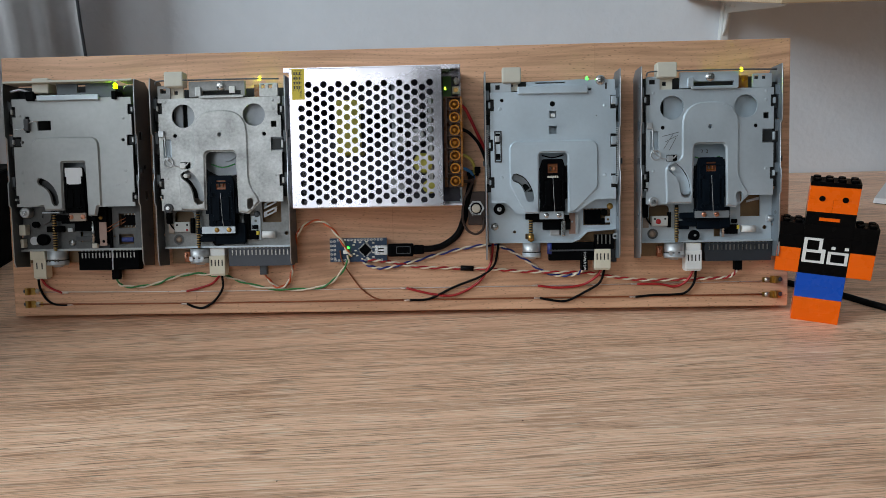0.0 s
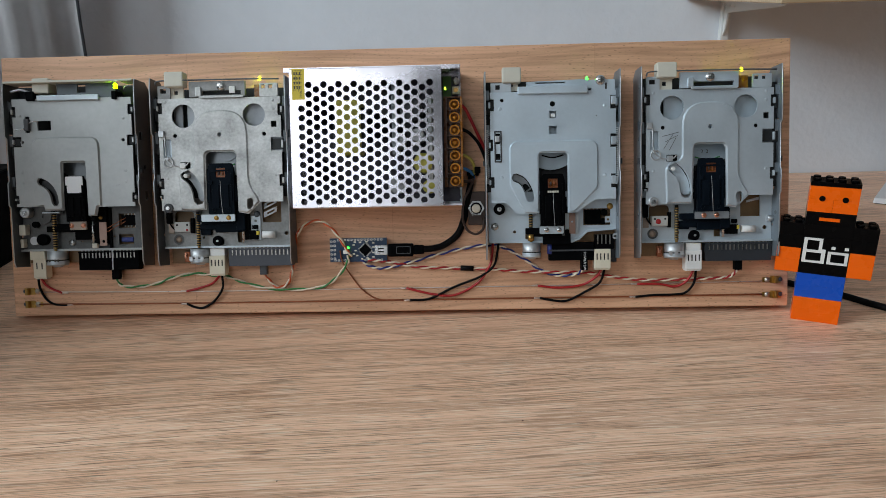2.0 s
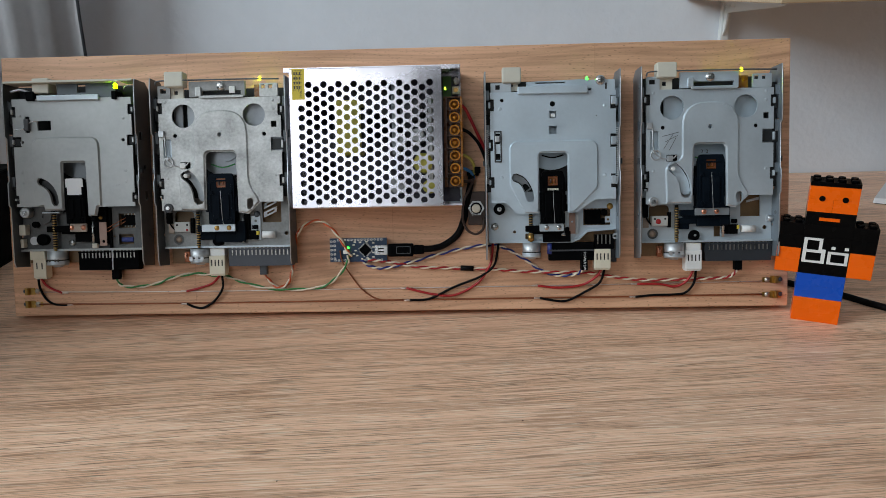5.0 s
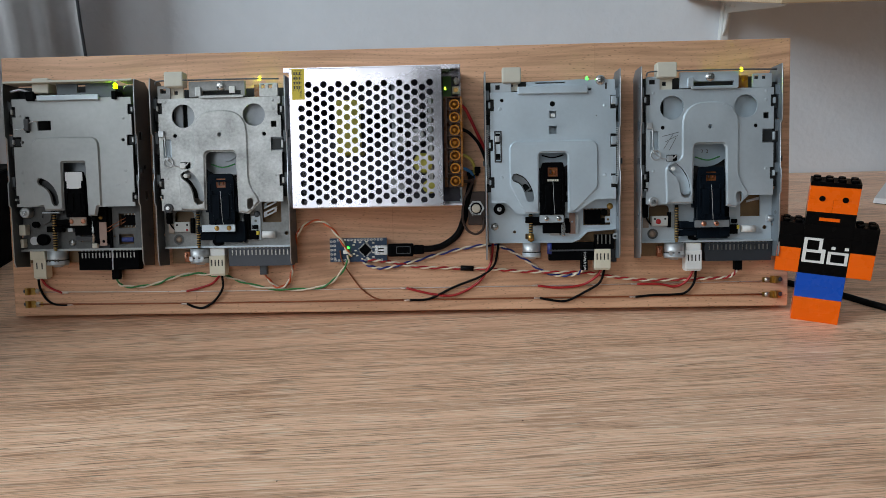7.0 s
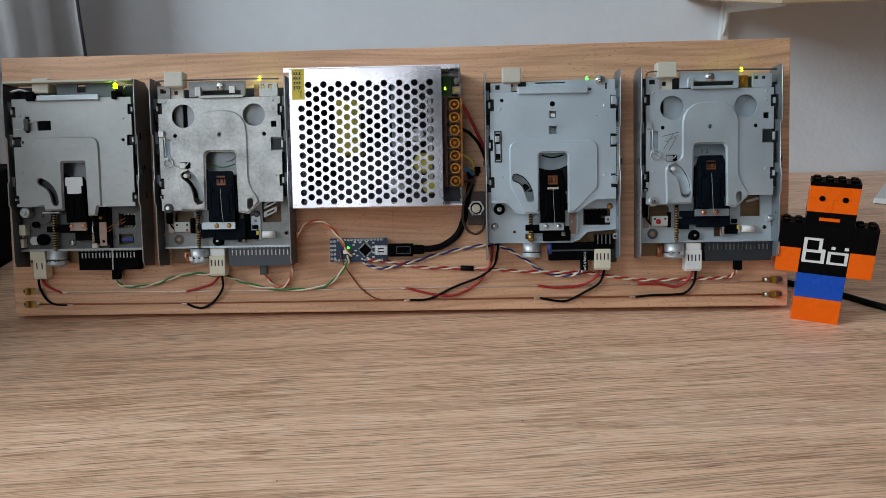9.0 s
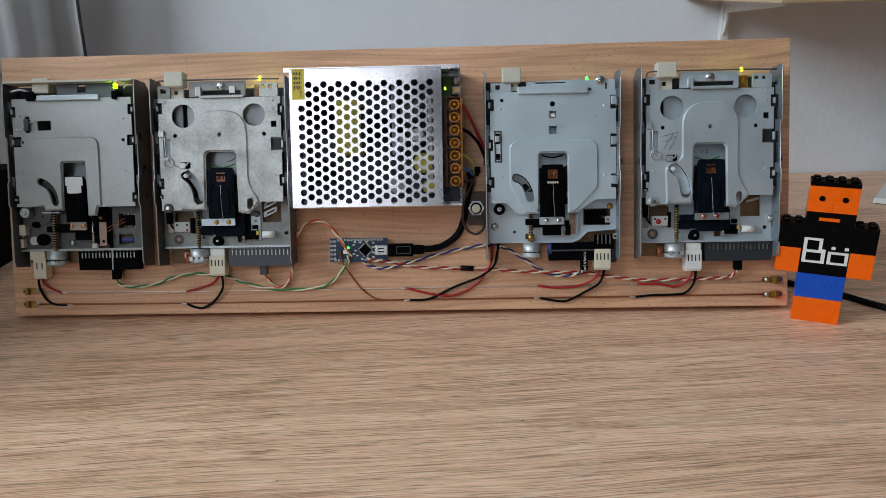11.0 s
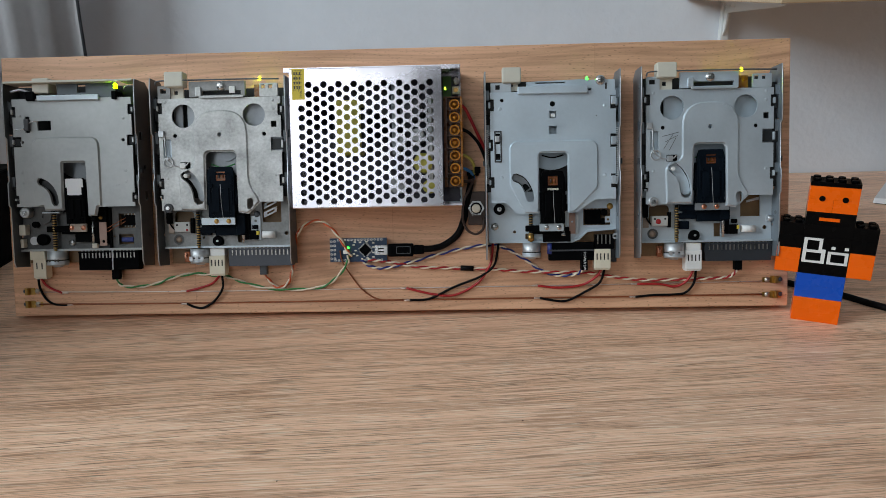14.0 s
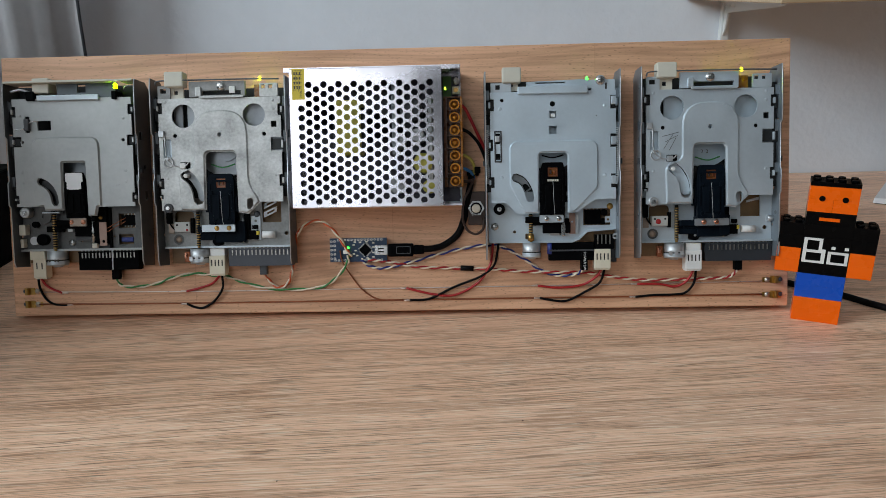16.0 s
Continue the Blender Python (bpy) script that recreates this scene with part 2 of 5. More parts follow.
M_GREEN = mat("green_insulation", (0.035, 0.22, 0.055), 0.4, 0, 0.1, 200)
M_BLUE = mat("blue_insulation", (0.016, 0.032, 0.19), 0.4, 0, 0.1, 200)
M_ORANGEW = mat("orange_insulation", (0.60, 0.11, 0.03), 0.4, 0, 0.1, 200)
M_WHITEW = mat("white_insulation", (0.80, 0.70, 0.55), 0.45, 0, 0.06, 200)
M_BLACKW = mat("black_insulation", (0.004, 0.004, 0.0045), 0.45, 0, 0.1, 200, spec=0.08)
M_YELLOWW = mat("yellow_insulation", (0.5, 0.4, 0.08), 0.4, 0, 0.1, 200)
M_BLUEW = mat("light_blue_insulation", (0.06, 0.22, 0.5), 0.4, 0, 0.1, 200)
M_BROWNW = mat("brown_insulation", (0.055, 0.03, 0.022), 0.45, 0, 0.1, 200)
M_TOYORANGE = mat("orange_brick_plastic", (0.95, 0.135, 0.002), 0.28, 0, 0.03, 60, 0.02, 500, spec=0.25)
M_TOYBLUE = mat("blue_brick_plastic", (0.006, 0.08, 0.50), 0.28, 0, 0.03, 60, 0.02, 500, spec=0.25)
M_TOYBLACK = mat("black_brick_plastic", (0.002, 0.002, 0.0023), 0.25, 0, 0.05, 60, 0.02, 500, spec=0.06)
M_CURTAIN = mat("grey_curtain_cloth", (0.62, 0.60, 0.60), 0.9, 0, 0.08, 20, 0.4, 1800)
M_HEM = mat("dark_curtain_hem", (0.045, 0.045, 0.052), 0.9, 0, 0.1, 40, 0.4, 1800)
M_PAPER = mat("white_paper", (0.82, 0.83, 0.85), 0.7, 0, 0.02, 40)
M_BRACKET = mat("white_enamel", (0.78, 0.80, 0.78), 0.35, 0, 0.03, 30)
M_PRINT = mat("dark_print", (0.06, 0.05, 0.04), 0.6, 0, 0.05, 50)
M_STAMP = mat("stamped_mark", (0.42, 0.43, 0.43), 0.5, 0.5, 0.1, 200)
M_LED = glow("green_led", (0.36, 1.0, 0.0004), 15.0)
M_LED_DIM = glow("dim_green_led", (0.45, 1.0, 0.04), 3.0)
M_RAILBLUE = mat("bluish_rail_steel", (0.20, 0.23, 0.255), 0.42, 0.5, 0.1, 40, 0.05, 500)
M_TSCREW = mat("amber_tinted_screw", (0.62, 0.24, 0.03), 0.35, 0.8, 0.2, 200)
M_LED_PURE = glow("emerald_led", (0.03, 1.0, 0.04), 9.0)
M_LED_Y = glow("lime_led", (0.50, 1.0, 0.0004), 125.0)

# ---- mesh helpers, in millimetres ----
MM = 0.001


def put_mesh(name, bm, material, smooth=False):
    for v in bm.verts:
        v.co *= MM
    me = bpy.data.meshes.new(name)
    bm.to_mesh(me)
    bm.free()
    for m in material if isinstance(material, (list, tuple)) else [material]:
        me.materials.append(m)
    if smooth:
        for p in me.polygons:
            p.use_smooth = True
    return me


def part(name, bm, material, parent, label="", smooth=False):
    ob = new(name, put_mesh(name, bm, material, smooth))
    ob.parent = parent
    return tagged(ob, label)


def thing(name, label, category, m, group=""):
    ob = new(name)
    ob.empty_display_size = 0.01
    ob.matrix_world = m
    return tagged(ob, label, category, group)


def solid(name, bm, material, label, category, m, group="", kind="", smooth=False):
    ob = new(name, put_mesh(name, bm, material, smooth))
    ob.matrix_world = m
    return tagged(ob, label, category, group, kind)


def B():
    return bmesh.new()


def box(bm, x0, y0, z0, x1, y1, z1, bev=0.0, mi=0):
    if bev:
        t = bmesh.new()
        box(t, x0, y0, z0, x1, y1, z1)
        bmesh.ops.bevel(t, geom=t.edges[:], offset=bev, segments=2, affect="EDGES", profile=0.5)
        join(bm, t, mi)
        return bm
    v = [bm.verts.new((x, y, z)) for x in (x0, x1) for y in (y0, y1) for z in (z0, z1)]
    for f in ((0, 1, 3, 2), (4, 6, 7, 5), (0, 4, 5, 1), (2, 3, 7, 6), (0, 2, 6, 4), (1, 5, 7, 3)):
        bm.faces.new([v[i] for i in f]).material_index = mi
    return bm


def join(bm, other, mi=0, m=None):
    """Adds another bmesh to bm, moved by m."""
    made = {}
    for v in other.verts:
        made[v] = bm.verts.new(m @ v.co if m else v.co)
    for f in other.faces:
        try:
            n = bm.faces.new([made[v] for v in f.verts])
            n.material_index, n.smooth = mi, f.smooth
        except ValueError:
            pass
    other.free()
    return bm


AX = {"z": Matrix(), "x": Matrix.Rotation(radians(90), 4, "Y"), "y": Matrix.Rotation(radians(-90), 4, "X")}


def cyl(bm, x, y, z, r, h, axis="z", seg=16, r2=None, mi=0, bev=0.0):
    """A cylinder from (x, y, z) along the axis, with an optional rounded top edge."""
    m = Matrix.Translation((x, y, z)) @ AX[axis]
    r2 = r if r2 is None else r2
    rings = [(r, 0), (r2, h)] if not bev else [(r, 0), (r2, h - bev), (r2 - bev * 0.3, h - bev * 0.3), (r2 - bev, h)]
    loops = []
    for rad, hh in rings:
        loops.append([bm.verts.new(m @ Vector((rad * math.cos(2 * math.pi * i / seg), rad * math.sin(2 * math.pi * i / seg), hh))) for i in range(seg)])
    for a, b in zip(loops, loops[1:]):
        for i in range(seg):
            f = bm.faces.new((a[i], a[(i + 1) % seg], b[(i + 1) % seg], b[i]))
            f.smooth, f.material_index = seg > 8, mi
    bm.faces.new(loops[0][::-1]).material_index = mi
    bm.faces.new(loops[-1]).material_index = mi
    return bm


def ring(bm, x, y, z, r0, r1, h, axis="z", seg=20):
    """A flat ring (washer, pipe end)."""
    m = Matrix.Translation((x, y, z)) @ AX[axis]
    loops = []
    for rad, hh in ((r0, 0), (r1, 0), (r1, h), (r0, h)):
        loops.append([bm.verts.new(m @ Vector((rad * math.cos(2 * math.pi * i / seg), rad * math.sin(2 * math.pi * i / seg), hh))) for i in range(seg)])
    for a, b in zip(loops, loops[1:] + loops[:1]):
        for i in range(seg):
            bm.faces.new((a[i], a[(i + 1) % seg], b[(i + 1) % seg], b[i]))
    return bm


def dome(bm, x, y, z, r, h, seg=14, mi=0):
    """A pan head or rivet."""
    last = None
    for k in range(5):
        a = math.pi / 2 * k / 4
        rad = r * math.cos(a)
        if k == 4:
            top = bm.verts.new((x, y, z + h))
            for i in range(seg):
                f = bm.faces.new((last[i], last[(i + 1) % seg], top))
                f.smooth, f.material_index = True, mi
            break
        cur = [bm.verts.new((x + rad * math.cos(2 * math.pi * i / seg), y + rad * math.sin(2 * math.pi * i / seg), z + h * math.sin(a))) for i in range(seg)]
        if last:
            for i in range(seg):
                f = bm.faces.new((last[i], last[(i + 1) % seg], cur[(i + 1) % seg], cur[i]))
                f.smooth, f.material_index = True, mi
        last = cur
    return bm


def circle(x, y, r, seg=16):
    return [(x + r * math.cos(2 * math.pi * i / seg), y + r * math.sin(2 * math.pi * i / seg)) for i in range(seg)]


def rect(x0, y0, x1, y1):
    return [(x0, y0), (x1, y0), (x1, y1), (x0, y1)]


def fillet(pts, r, seg=5):
    """The polygon with its corners rounded; r may be one radius or one for each corner."""
    out, n = [], len(pts)
    for i, p in enumerate(pts):
        rad = r[i] if isinstance(r, (list, tuple)) else r
        a, p, c = Vector(pts[i - 1]), Vector(p), Vector(pts[(i + 1) % n])
        d1, d2 = a - p, c - p
        k = min(rad, d1.length * 0.49, d2.length * 0.49)
        if k < 0.05:
            out.append(tuple(p))
            continue
        s, e = p + d1.normalized() * k, p + d2.normalized() * k
        for j in range(seg + 1):
            t = j / seg
            out.append(tuple(s * (1 - t) ** 2 + p * 2 * t * (1 - t) + e * t * t))
    return out


def band(path, width, seg=5):
    """The outline of a curved slot of that width along a path of points."""
    pts = [Vector(p) for p in smooth_path([(*p, 0) for p in path], 5)]
    left, right = [], []
    for i, p in enumerate(pts):
        d = (pts[min(i + 1, len(pts) - 1)] - pts[max(i - 1, 0)]).normalized()
        n = Vector((-d.y, d.x, 0)) * width / 2
        left.append(p + n)
        right.append(p - n)
    d = (pts[-1] - pts[-2]).normalized() * width * 0.35
    e = (pts[0] - pts[1]).normalized() * width * 0.35
    out = left + [(left[-1] * 0.75 + right[-1] * 0.25) + d, (left[-1] * 0.25 + right[-1] * 0.75) + d] + right[::-1]
    out += [(right[0] * 0.75 + left[0] * 0.25) + e, (right[0] * 0.25 + left[0] * 0.75) + e]
    return [(p.x, p.y) for p in out]


def flat(a, b, c):
    return (a, b, c)


def sheet(bm, outer, holes, z0, z1, place=flat, inset=0.0, mi=0):
    """A plate between z0 and z1 with real holes; inset slopes its outer edge inwards at z1. place maps (a, b, height) to x, y, z."""
    t = bmesh.new()
    edges, outer_verts = [], []
    for k, loop in enumerate([outer, *holes]):
        vs = [t.verts.new((p[0], p[1], 0)) for p in loop]
        if k == 0:
            outer_verts = vs
        edges += [t.edges.new((vs[i], vs[(i + 1) % len(vs)])) for i in range(len(vs))]
    got = bmesh.ops.triangle_fill(t, edges=edges, use_beauty=True, normal=(0, 0, 1))
    faces = [g for g in got["geom"] if isinstance(g, bmesh.types.BMFace)]
    index = {v: i for i, v in enumerate(t.verts)}
    tris = [[index[v] for v in f.verts] for f in faces]
    base = [(v.co.x, v.co.y) for v in t.verts]
    shift = {}
    if inset:
        n = len(outer)
        area = sum(outer[i - 1][0] * outer[i][1] - outer[i][0] * outer[i - 1][1] for i in range(n))
        for i in range(n):
            d = (Vector(outer[(i + 1) % n]) - Vector(outer[i - 1])).normalized()
            s = 1 if area > 0 else -1
            shift[i] = (-d.y * inset * s, d.x * inset * s)
    low = [bm.verts.new(place(a, b, z0)) for a, b in base]
    high = [bm.verts.new(place(a + shift.get(i, (0, 0))[0], b + shift.get(i, (0, 0))[1], z1)) for i, (a, b) in enumerate(base)]
    new_faces = []
    for f in tris:
        new_faces.append(bm.faces.new([high[i] for i in f]))
        new_faces.append(bm.faces.new([low[i] for i in f][::-1]))
    for e in edges:
        i, j = index[e.verts[0]], index[e.verts[1]]
        new_faces.append(bm.faces.new((low[i], low[j], high[j], high[i])))
    for f in new_faces:
        f.material_index = mi
    bmesh.ops.recalc_face_normals(bm, faces=new_faces)
    t.free()
    return bm


def smooth_path(points, per=6):
    """A Catmull-Rom curve through the points."""
    p = [Vector(q) for q in points]
    p = [p[0] * 2 - p[1], *p, p[-1] * 2 - p[-2]]
    out = []
    for i in range(1, len(p) - 2):
        for k in range(per):
            t = k / per
            out.append(0.5 * (2 * p[i] + (p[i + 1] - p[i - 1]) * t + (2 * p[i - 1] - 5 * p[i] + 4 * p[i + 1] - p[i + 2]) * t * t + (3 * p[i] - p[i - 1] - 3 * p[i + 1] + p[i + 2]) * t ** 3))
    out.append(p[-2])
    return out


def tube(bm, points, r, seg=8, per=6, mi=0, curve=True):
    pts = smooth_path(points, per) if curve else [Vector(q) for q in points]
    last, up = None, Vector((0, 0, 1))
    for i, p in enumerate(pts):
        d = (pts[min(i + 1, len(pts) - 1)] - pts[max(i - 1, 0)]).normalized()
        side = d.cross(up)
        side = side.normalized() if side.length > 0.05 else d.cross(Vector((1, 0, 0))).normalized()
        upp = side.cross(d)
        cur = [bm.verts.new(p + (side * math.cos(2 * math.pi * k / seg) + upp * math.sin(2 * math.pi * k / seg)) * r) for k in range(seg)]
        if last:
            for k in range(seg):
                f = bm.faces.new((last[k], last[(k + 1) % seg], cur[(k + 1) % seg], cur[k]))
                f.smooth, f.material_index = True, mi
        else:
            bm.faces.new(cur[::-1]).material_index = mi
        last = cur
    bm.faces.new(last).material_index = mi
    return bm


def twist(points, turns, gap, phase):
    """One strand of a twisted pair along a path."""
    pts = smooth_path(points, 14)
    out, n = [], len(pts)
    for i, p in enumerate(pts):
        d = (pts[min(i + 1, n - 1)] - pts[max(i - 1, 0)]).normalized()
        side = d.cross(Vector((0, 0, 1))).normalized()
        upp = side.cross(d)
        a = 2 * math.pi * turns * i / (n - 1) + phase
        out.append(p + (side * math.cos(a) + upp * math.sin(a)) * gap)
    return out


# ---- room ----
I4 = Matrix()


def plain_wall(name, bm, material, label):
    return solid(name, bm, material, label, "wall", I4, kind="structure")


def wall_with_window(name, place, outer, hole, depth, label):
    bm = sheet(B(), rect(*outer), [rect(*hole)], 0, depth, place)
    return plain_wall(name, bm, M_LOW_BOUNCE, label)


plain_wall("wall_north", box(B(), -2200, 426, -735, 1800, 526, 2450), M_WALL, "white woodchip-papered wall behind the desk")
plain_wall("wall_east", box(B(), 1800, -2350, -735, 1900, 526, 2450), M_LOW_BOUNCE, "unseen plain wall, painted dark to cut bounced light")
wall_with_window("wall_west", lambda a, b, c: (-2200 - c, a, b), (-2350, -735, 526, 2450), (-1850, 950, -250, 2150), 200, "unseen wall with a window opening, painted dark to cut bounced light")
wall_with_window("wall_south", lambda a, b, c: (a, -2350 - c, b), (-2400, -735, 1900, 2450), (-1330, 600, -170, 2300), 200, "unseen wall with a window opening, painted dark to cut bounced light")
solid("floor", box(B(), -2400, -2550, -785, 1900, 526, -735), M_FLOOR, "plain brown floor covering", "floor", I4, kind="structure")
solid("ceiling", box(B(), -2400, -2550, 2450, 1900, 526, 2550), M_CEILING, "plain white ceiling", "ceiling", I4, kind="structure")


def window_frame(name, place, x0, z0, x1, z1):
    t = thing(name, "white window frame set in the wall opening", "window", I4)
    t["kind"] = "structure"
    mid = (x0 + x1) / 2
    holes = [rect(x0 + 60, z0 + 60, mid - 30, z1 - 60), rect(mid + 30, z0 + 60, x1 - 60, z1 - 60)]
    part("frame", sheet(B(), rect(x0, z0, x1, z1), holes, 120, 170, place), M_WHITE, t)
    return t


window_frame("window_1", lambda a, b, c: (-2200 - c, a, b), -1850, 950, -250, 2150)
window_frame("window_2", lambda a, b, c: (a, -2350 - c, b), -1330, 600, -170, 2300)

# ---- desk ----
desk = thing("desk", "oak-effect laminate desk with pale brown streaked grain", "desk", I4)
part("tabletop", box(B(), -900, -370, -25, 1100, 424, 0, 1.5), M_DESK, desk)
for lx in (-860, 1010):
    for ly in (-330, 340):
        part("leg", box(B(), lx, ly, -735, lx + 50, ly + 50, -25, 2), M_WHITE, desk)

# ---- mounting board, leaning back ----
LEAN = 16.382
BOARD = pose(0, 0, 0.00508, 90 - LEAN, 0, 0)
bd = B()
box(bd, -300, 0, -18, 300, 200.5, 0, 0.8)
solid("mounting_board", bd, M_BEECH, "beech board leaning back on the desk, carrying the drives", "wooden board", BOARD)


def on_board(u, v=0.0, w=0.0):
    return BOARD @ Matrix.Translation((u * MM, v * MM, w * MM))


def wallface(x):
    """Maps (along the board, height) into the plane of a side rail at x."""
    return lambda a, b, c: (x + c, a, b)


def screw_part(parent, x, y, z, r=2.6, mat_=None, name="screw"):
    bm = dome(B(), x, y, z, r, r * 0.55)
    box(bm, x - r * 0.55, y - r * 0.09, z + r * 0.5, x + r * 0.55, y + r * 0.09, z + r * 0.62)
    box(bm, x - r * 0.09, y - r * 0.55, z + r * 0.5, x + r * 0.09, y + r * 0.55, z + r * 0.62)
    return part(name, bm, mat_ or M_BRIGHT, parent, "", False)


def lead_screw(parent, x, y0, y1, z, r=1.7):
    rod = part("lead_screw", cyl(B(), x, y0, z, r * 0.8, y1 - y0, "y", 10), M_CAVITY, parent, "dark threaded spindle with brass-coloured thread")
    bm = B()
    y = y0 + 0.6
    while y < y1 - 0.8:
        cyl(bm, x, y, z, r, 0.75, "y", 10)
        y += 1.9
    part("thread", bm, M_SPINDLE, rod)
    part("end_pin", cyl(B(), x, y0 - 1.5, z, r * 0.6, 5, "y", 10), M_BRASS, rod)
    return rod


def motor(parent, x0, x1, y0, y1, z, label="silver stepper motor can"):
    r = (x1 - x0) / 2
    bm = cyl(B(), (x0 + x1) / 2, y0, z, r, y1 - y0, "y", 24)
    cyl(bm, (x0 + x1) / 2, y0 - 1.2, z, r * 0.45, 1.4, "y", 14)
    m = part("stepper_motor", bm, M_ALU, parent, label)
    part("band", ring(B(), (x0 + x1) / 2, y0 + 1.0, z, r, r + 0.25, (y1 - y0) * 0.25, "y", 24), M_ZINC, m)
    part("can_gap", ring(B(), (x0 + x1) / 2, y0 + (y1 - y0) * 0.34, z, r, r + 0.12, (y1 - y0) * 0.07, "y", 24), M_CAVITY, m)
    return m


def header(parent, x0, x1, y0, y1, z0, z1, pins, material, pin_y=None):
    """The data connector with its row of pins."""
    bm = sheet(B(), rect(x0, y0, x1, y1), [], z0, z1)
    box(bm, x0, y1 - 1.2, z1, x1, y1, z1 + 0.8)
    h = part("data_connector", bm, material, parent, "black multi-pin data connector")
    for i in range(pins):
        x = x0 + 3 + (x1 - x0 - 6) * i / (pins - 1)
        b = box(B(), x - 0.35, y1 - 5.2, z1 + 0.05, x + 0.35, y1 + 1.5, z1 + 0.75)
        part("pin", b, M_SOLDER, h)
    return h


def power_plug(parent, x0, x1, y0, y1, z0, z1, material, slots=4):
    bm = box(B(), x0, y0, z0, x1, y1, z1, 0.5)
    box(bm, x0 + 0.6, y0 - 1.0, z0 + 1.5, x1 - 0.6, y0 + 0.1, z1 - 1.2)
    p = part("power_connector", bm, material, parent, "four-way power connector")
    for i in range(slots):
        x = x0 + (x1 - x0) * (i + 0.75) / (slots + 0.5)
        part("slot", box(B(), x - 0.45, y1 - (y1 - y0) * 0.55, z1 - 0.3, x + 0.45, y1 - (y1 - y0) * 0.22, z1 + 0.04), M_CAVITY, p)
    return p


def side_rails(d, xl, xr, y0, y1, material, top=24.0):
    for x, name in ((xl, "side_rail"), (xr - 1, "side_rail")):
        crest = [(y1, top - 1), (y1 - 8, top), (y1 - 40, top), (y1 - 42, top - 2.4), (y0 + 66, top - 2.4), (y0 + 64, top - 0.8), (y0 + 48, top - 0.8), (y0 + 46, top - 2.8), (y0 + 5, top - 3.2), (y0 + 1, top - 5)]
        pts = [(y0, 2), (y1 - 5, 0), (y1, 6), *crest]
        holes = [rect(y0 + 50, 9, y0 + 57, 13), circle(y0 + 75, 12, 2, 10), rect(y0 + 95, 14, y0 + 101, 19), circle(y0 + 24, 9, 1.6, 10)]
        bm = sheet(B(), pts, holes, 0, 1.0, wallface(x))
        s = 1 if x < 0 else -1
        edge = x if x < 0 else x + 1
        # folded lugs that hold the cradle
        for yy, ln in ((y0 + 62, 7), (y0 + 92, 8), (y0 + 118, 7)):
            box(bm, min(edge + s, edge + s * 3.4), yy, top - 5.5, max(edge + s, edge + s * 3.4), yy + ln, top - 4.6)
        rail = part(name, bm, material, d)
        # bright bead along the crest, drawing the highlight of the rail's edge
        part("edge_highlight", tube(B(), [(x + 0.5, a, b) for a, b in crest], 0.42, 6, curve=False), M_ALU, rail, "bright metal bead added as the rail edge's highlight")
        # small fixings along the rail
        for yy, zz in ((y0 + 33, top - 8), (y0 + 88, top - 7), (y1 - 14, top - 6)):
            part("rail_rivet", cyl(B(), x - 0.5, yy, zz, 1.3, 2.0, "x", 10), M_WALLSTEEL, rail)
        part("rail_hook", box(B(), min(edge, edge - s * 1.6), y0 + 70, top - 6.5, max(edge, edge - s * 1.6), y0 + 74, top - 3.6, 0.3), M_GREY, rail)
        # near-black strip that puts shade into the gap between rail and cradle
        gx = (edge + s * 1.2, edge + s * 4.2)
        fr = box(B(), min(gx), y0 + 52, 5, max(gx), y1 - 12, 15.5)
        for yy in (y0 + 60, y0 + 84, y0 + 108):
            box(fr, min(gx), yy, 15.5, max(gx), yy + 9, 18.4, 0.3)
        part("gap_shade_strip", fr, M_BAY_SHADE, d, "near-black strip standing in for the shade in the gap")


def notch_set(plate_half, lefts, rights):
    """Cut-outs along the two side edges of the cradle plate, as outer outline points."""
    pts_r, pts_l = [], []
    for y0, y1, dpt in sorted(rights):
        pts_r += [(plate_half, y0), (plate_half - dpt, y0), (plate_half - dpt, y1), (plate_half, y1)]
    for y0, y1, dpt in sorted(lefts, reverse=True):
        pts_l += [(-plate_half, y1), (-plate_half + dpt, y1), (-plate_half + dpt, y0), (-plate_half, y0)]
    return pts_r, pts_l


def cradle_plate(d, bottom, top, half, lefts, rights, holes, emboss, emboss_holes, marks, material, z=20.0):
    """The stamped disk cradle. bottom: outline points of its lower edge, from left to right."""
    r, l = notch_set(half, lefts, rights)
    outline = [*bottom, *r, (half, top), (-half, top), *l]
    bm = sheet(B(), outline, holes, z - 1.2, z)
    sheet(bm, emboss, emboss_holes, z, z + 1.4, inset=0.9)
    for x, y, rad in marks:
        dome(bm, x, y, z - 0.05, rad * 0.85, 0.3, 14)
    plate = part("cradle_plate", bm, material, d, "stamped steel disk cradle plate")
    # clips in the edge notches, over near-black blocks painted as notch shade
    for side, rows in ((-1, lefts), (1, rights)):
        for a, b, depth in rows:
            x0, x1 = sorted((side * (half - depth + 0.5), side * (half + 1.0)))
            part("notch_block", box(B(), x0, a + 1.0, z - 6, x1, b - 1.0, z - 1.6, 0.3), M_BAY_SHADE, plate)
            xa, xb = sorted((side * (half - 0.2), side * (half + 1.2)))
            part("notch_clip", box(B(), xa, a + 2.2, z - 2.0, xb, b - 2.2, z + 0.3, 0.25), material, plate)
    return plate


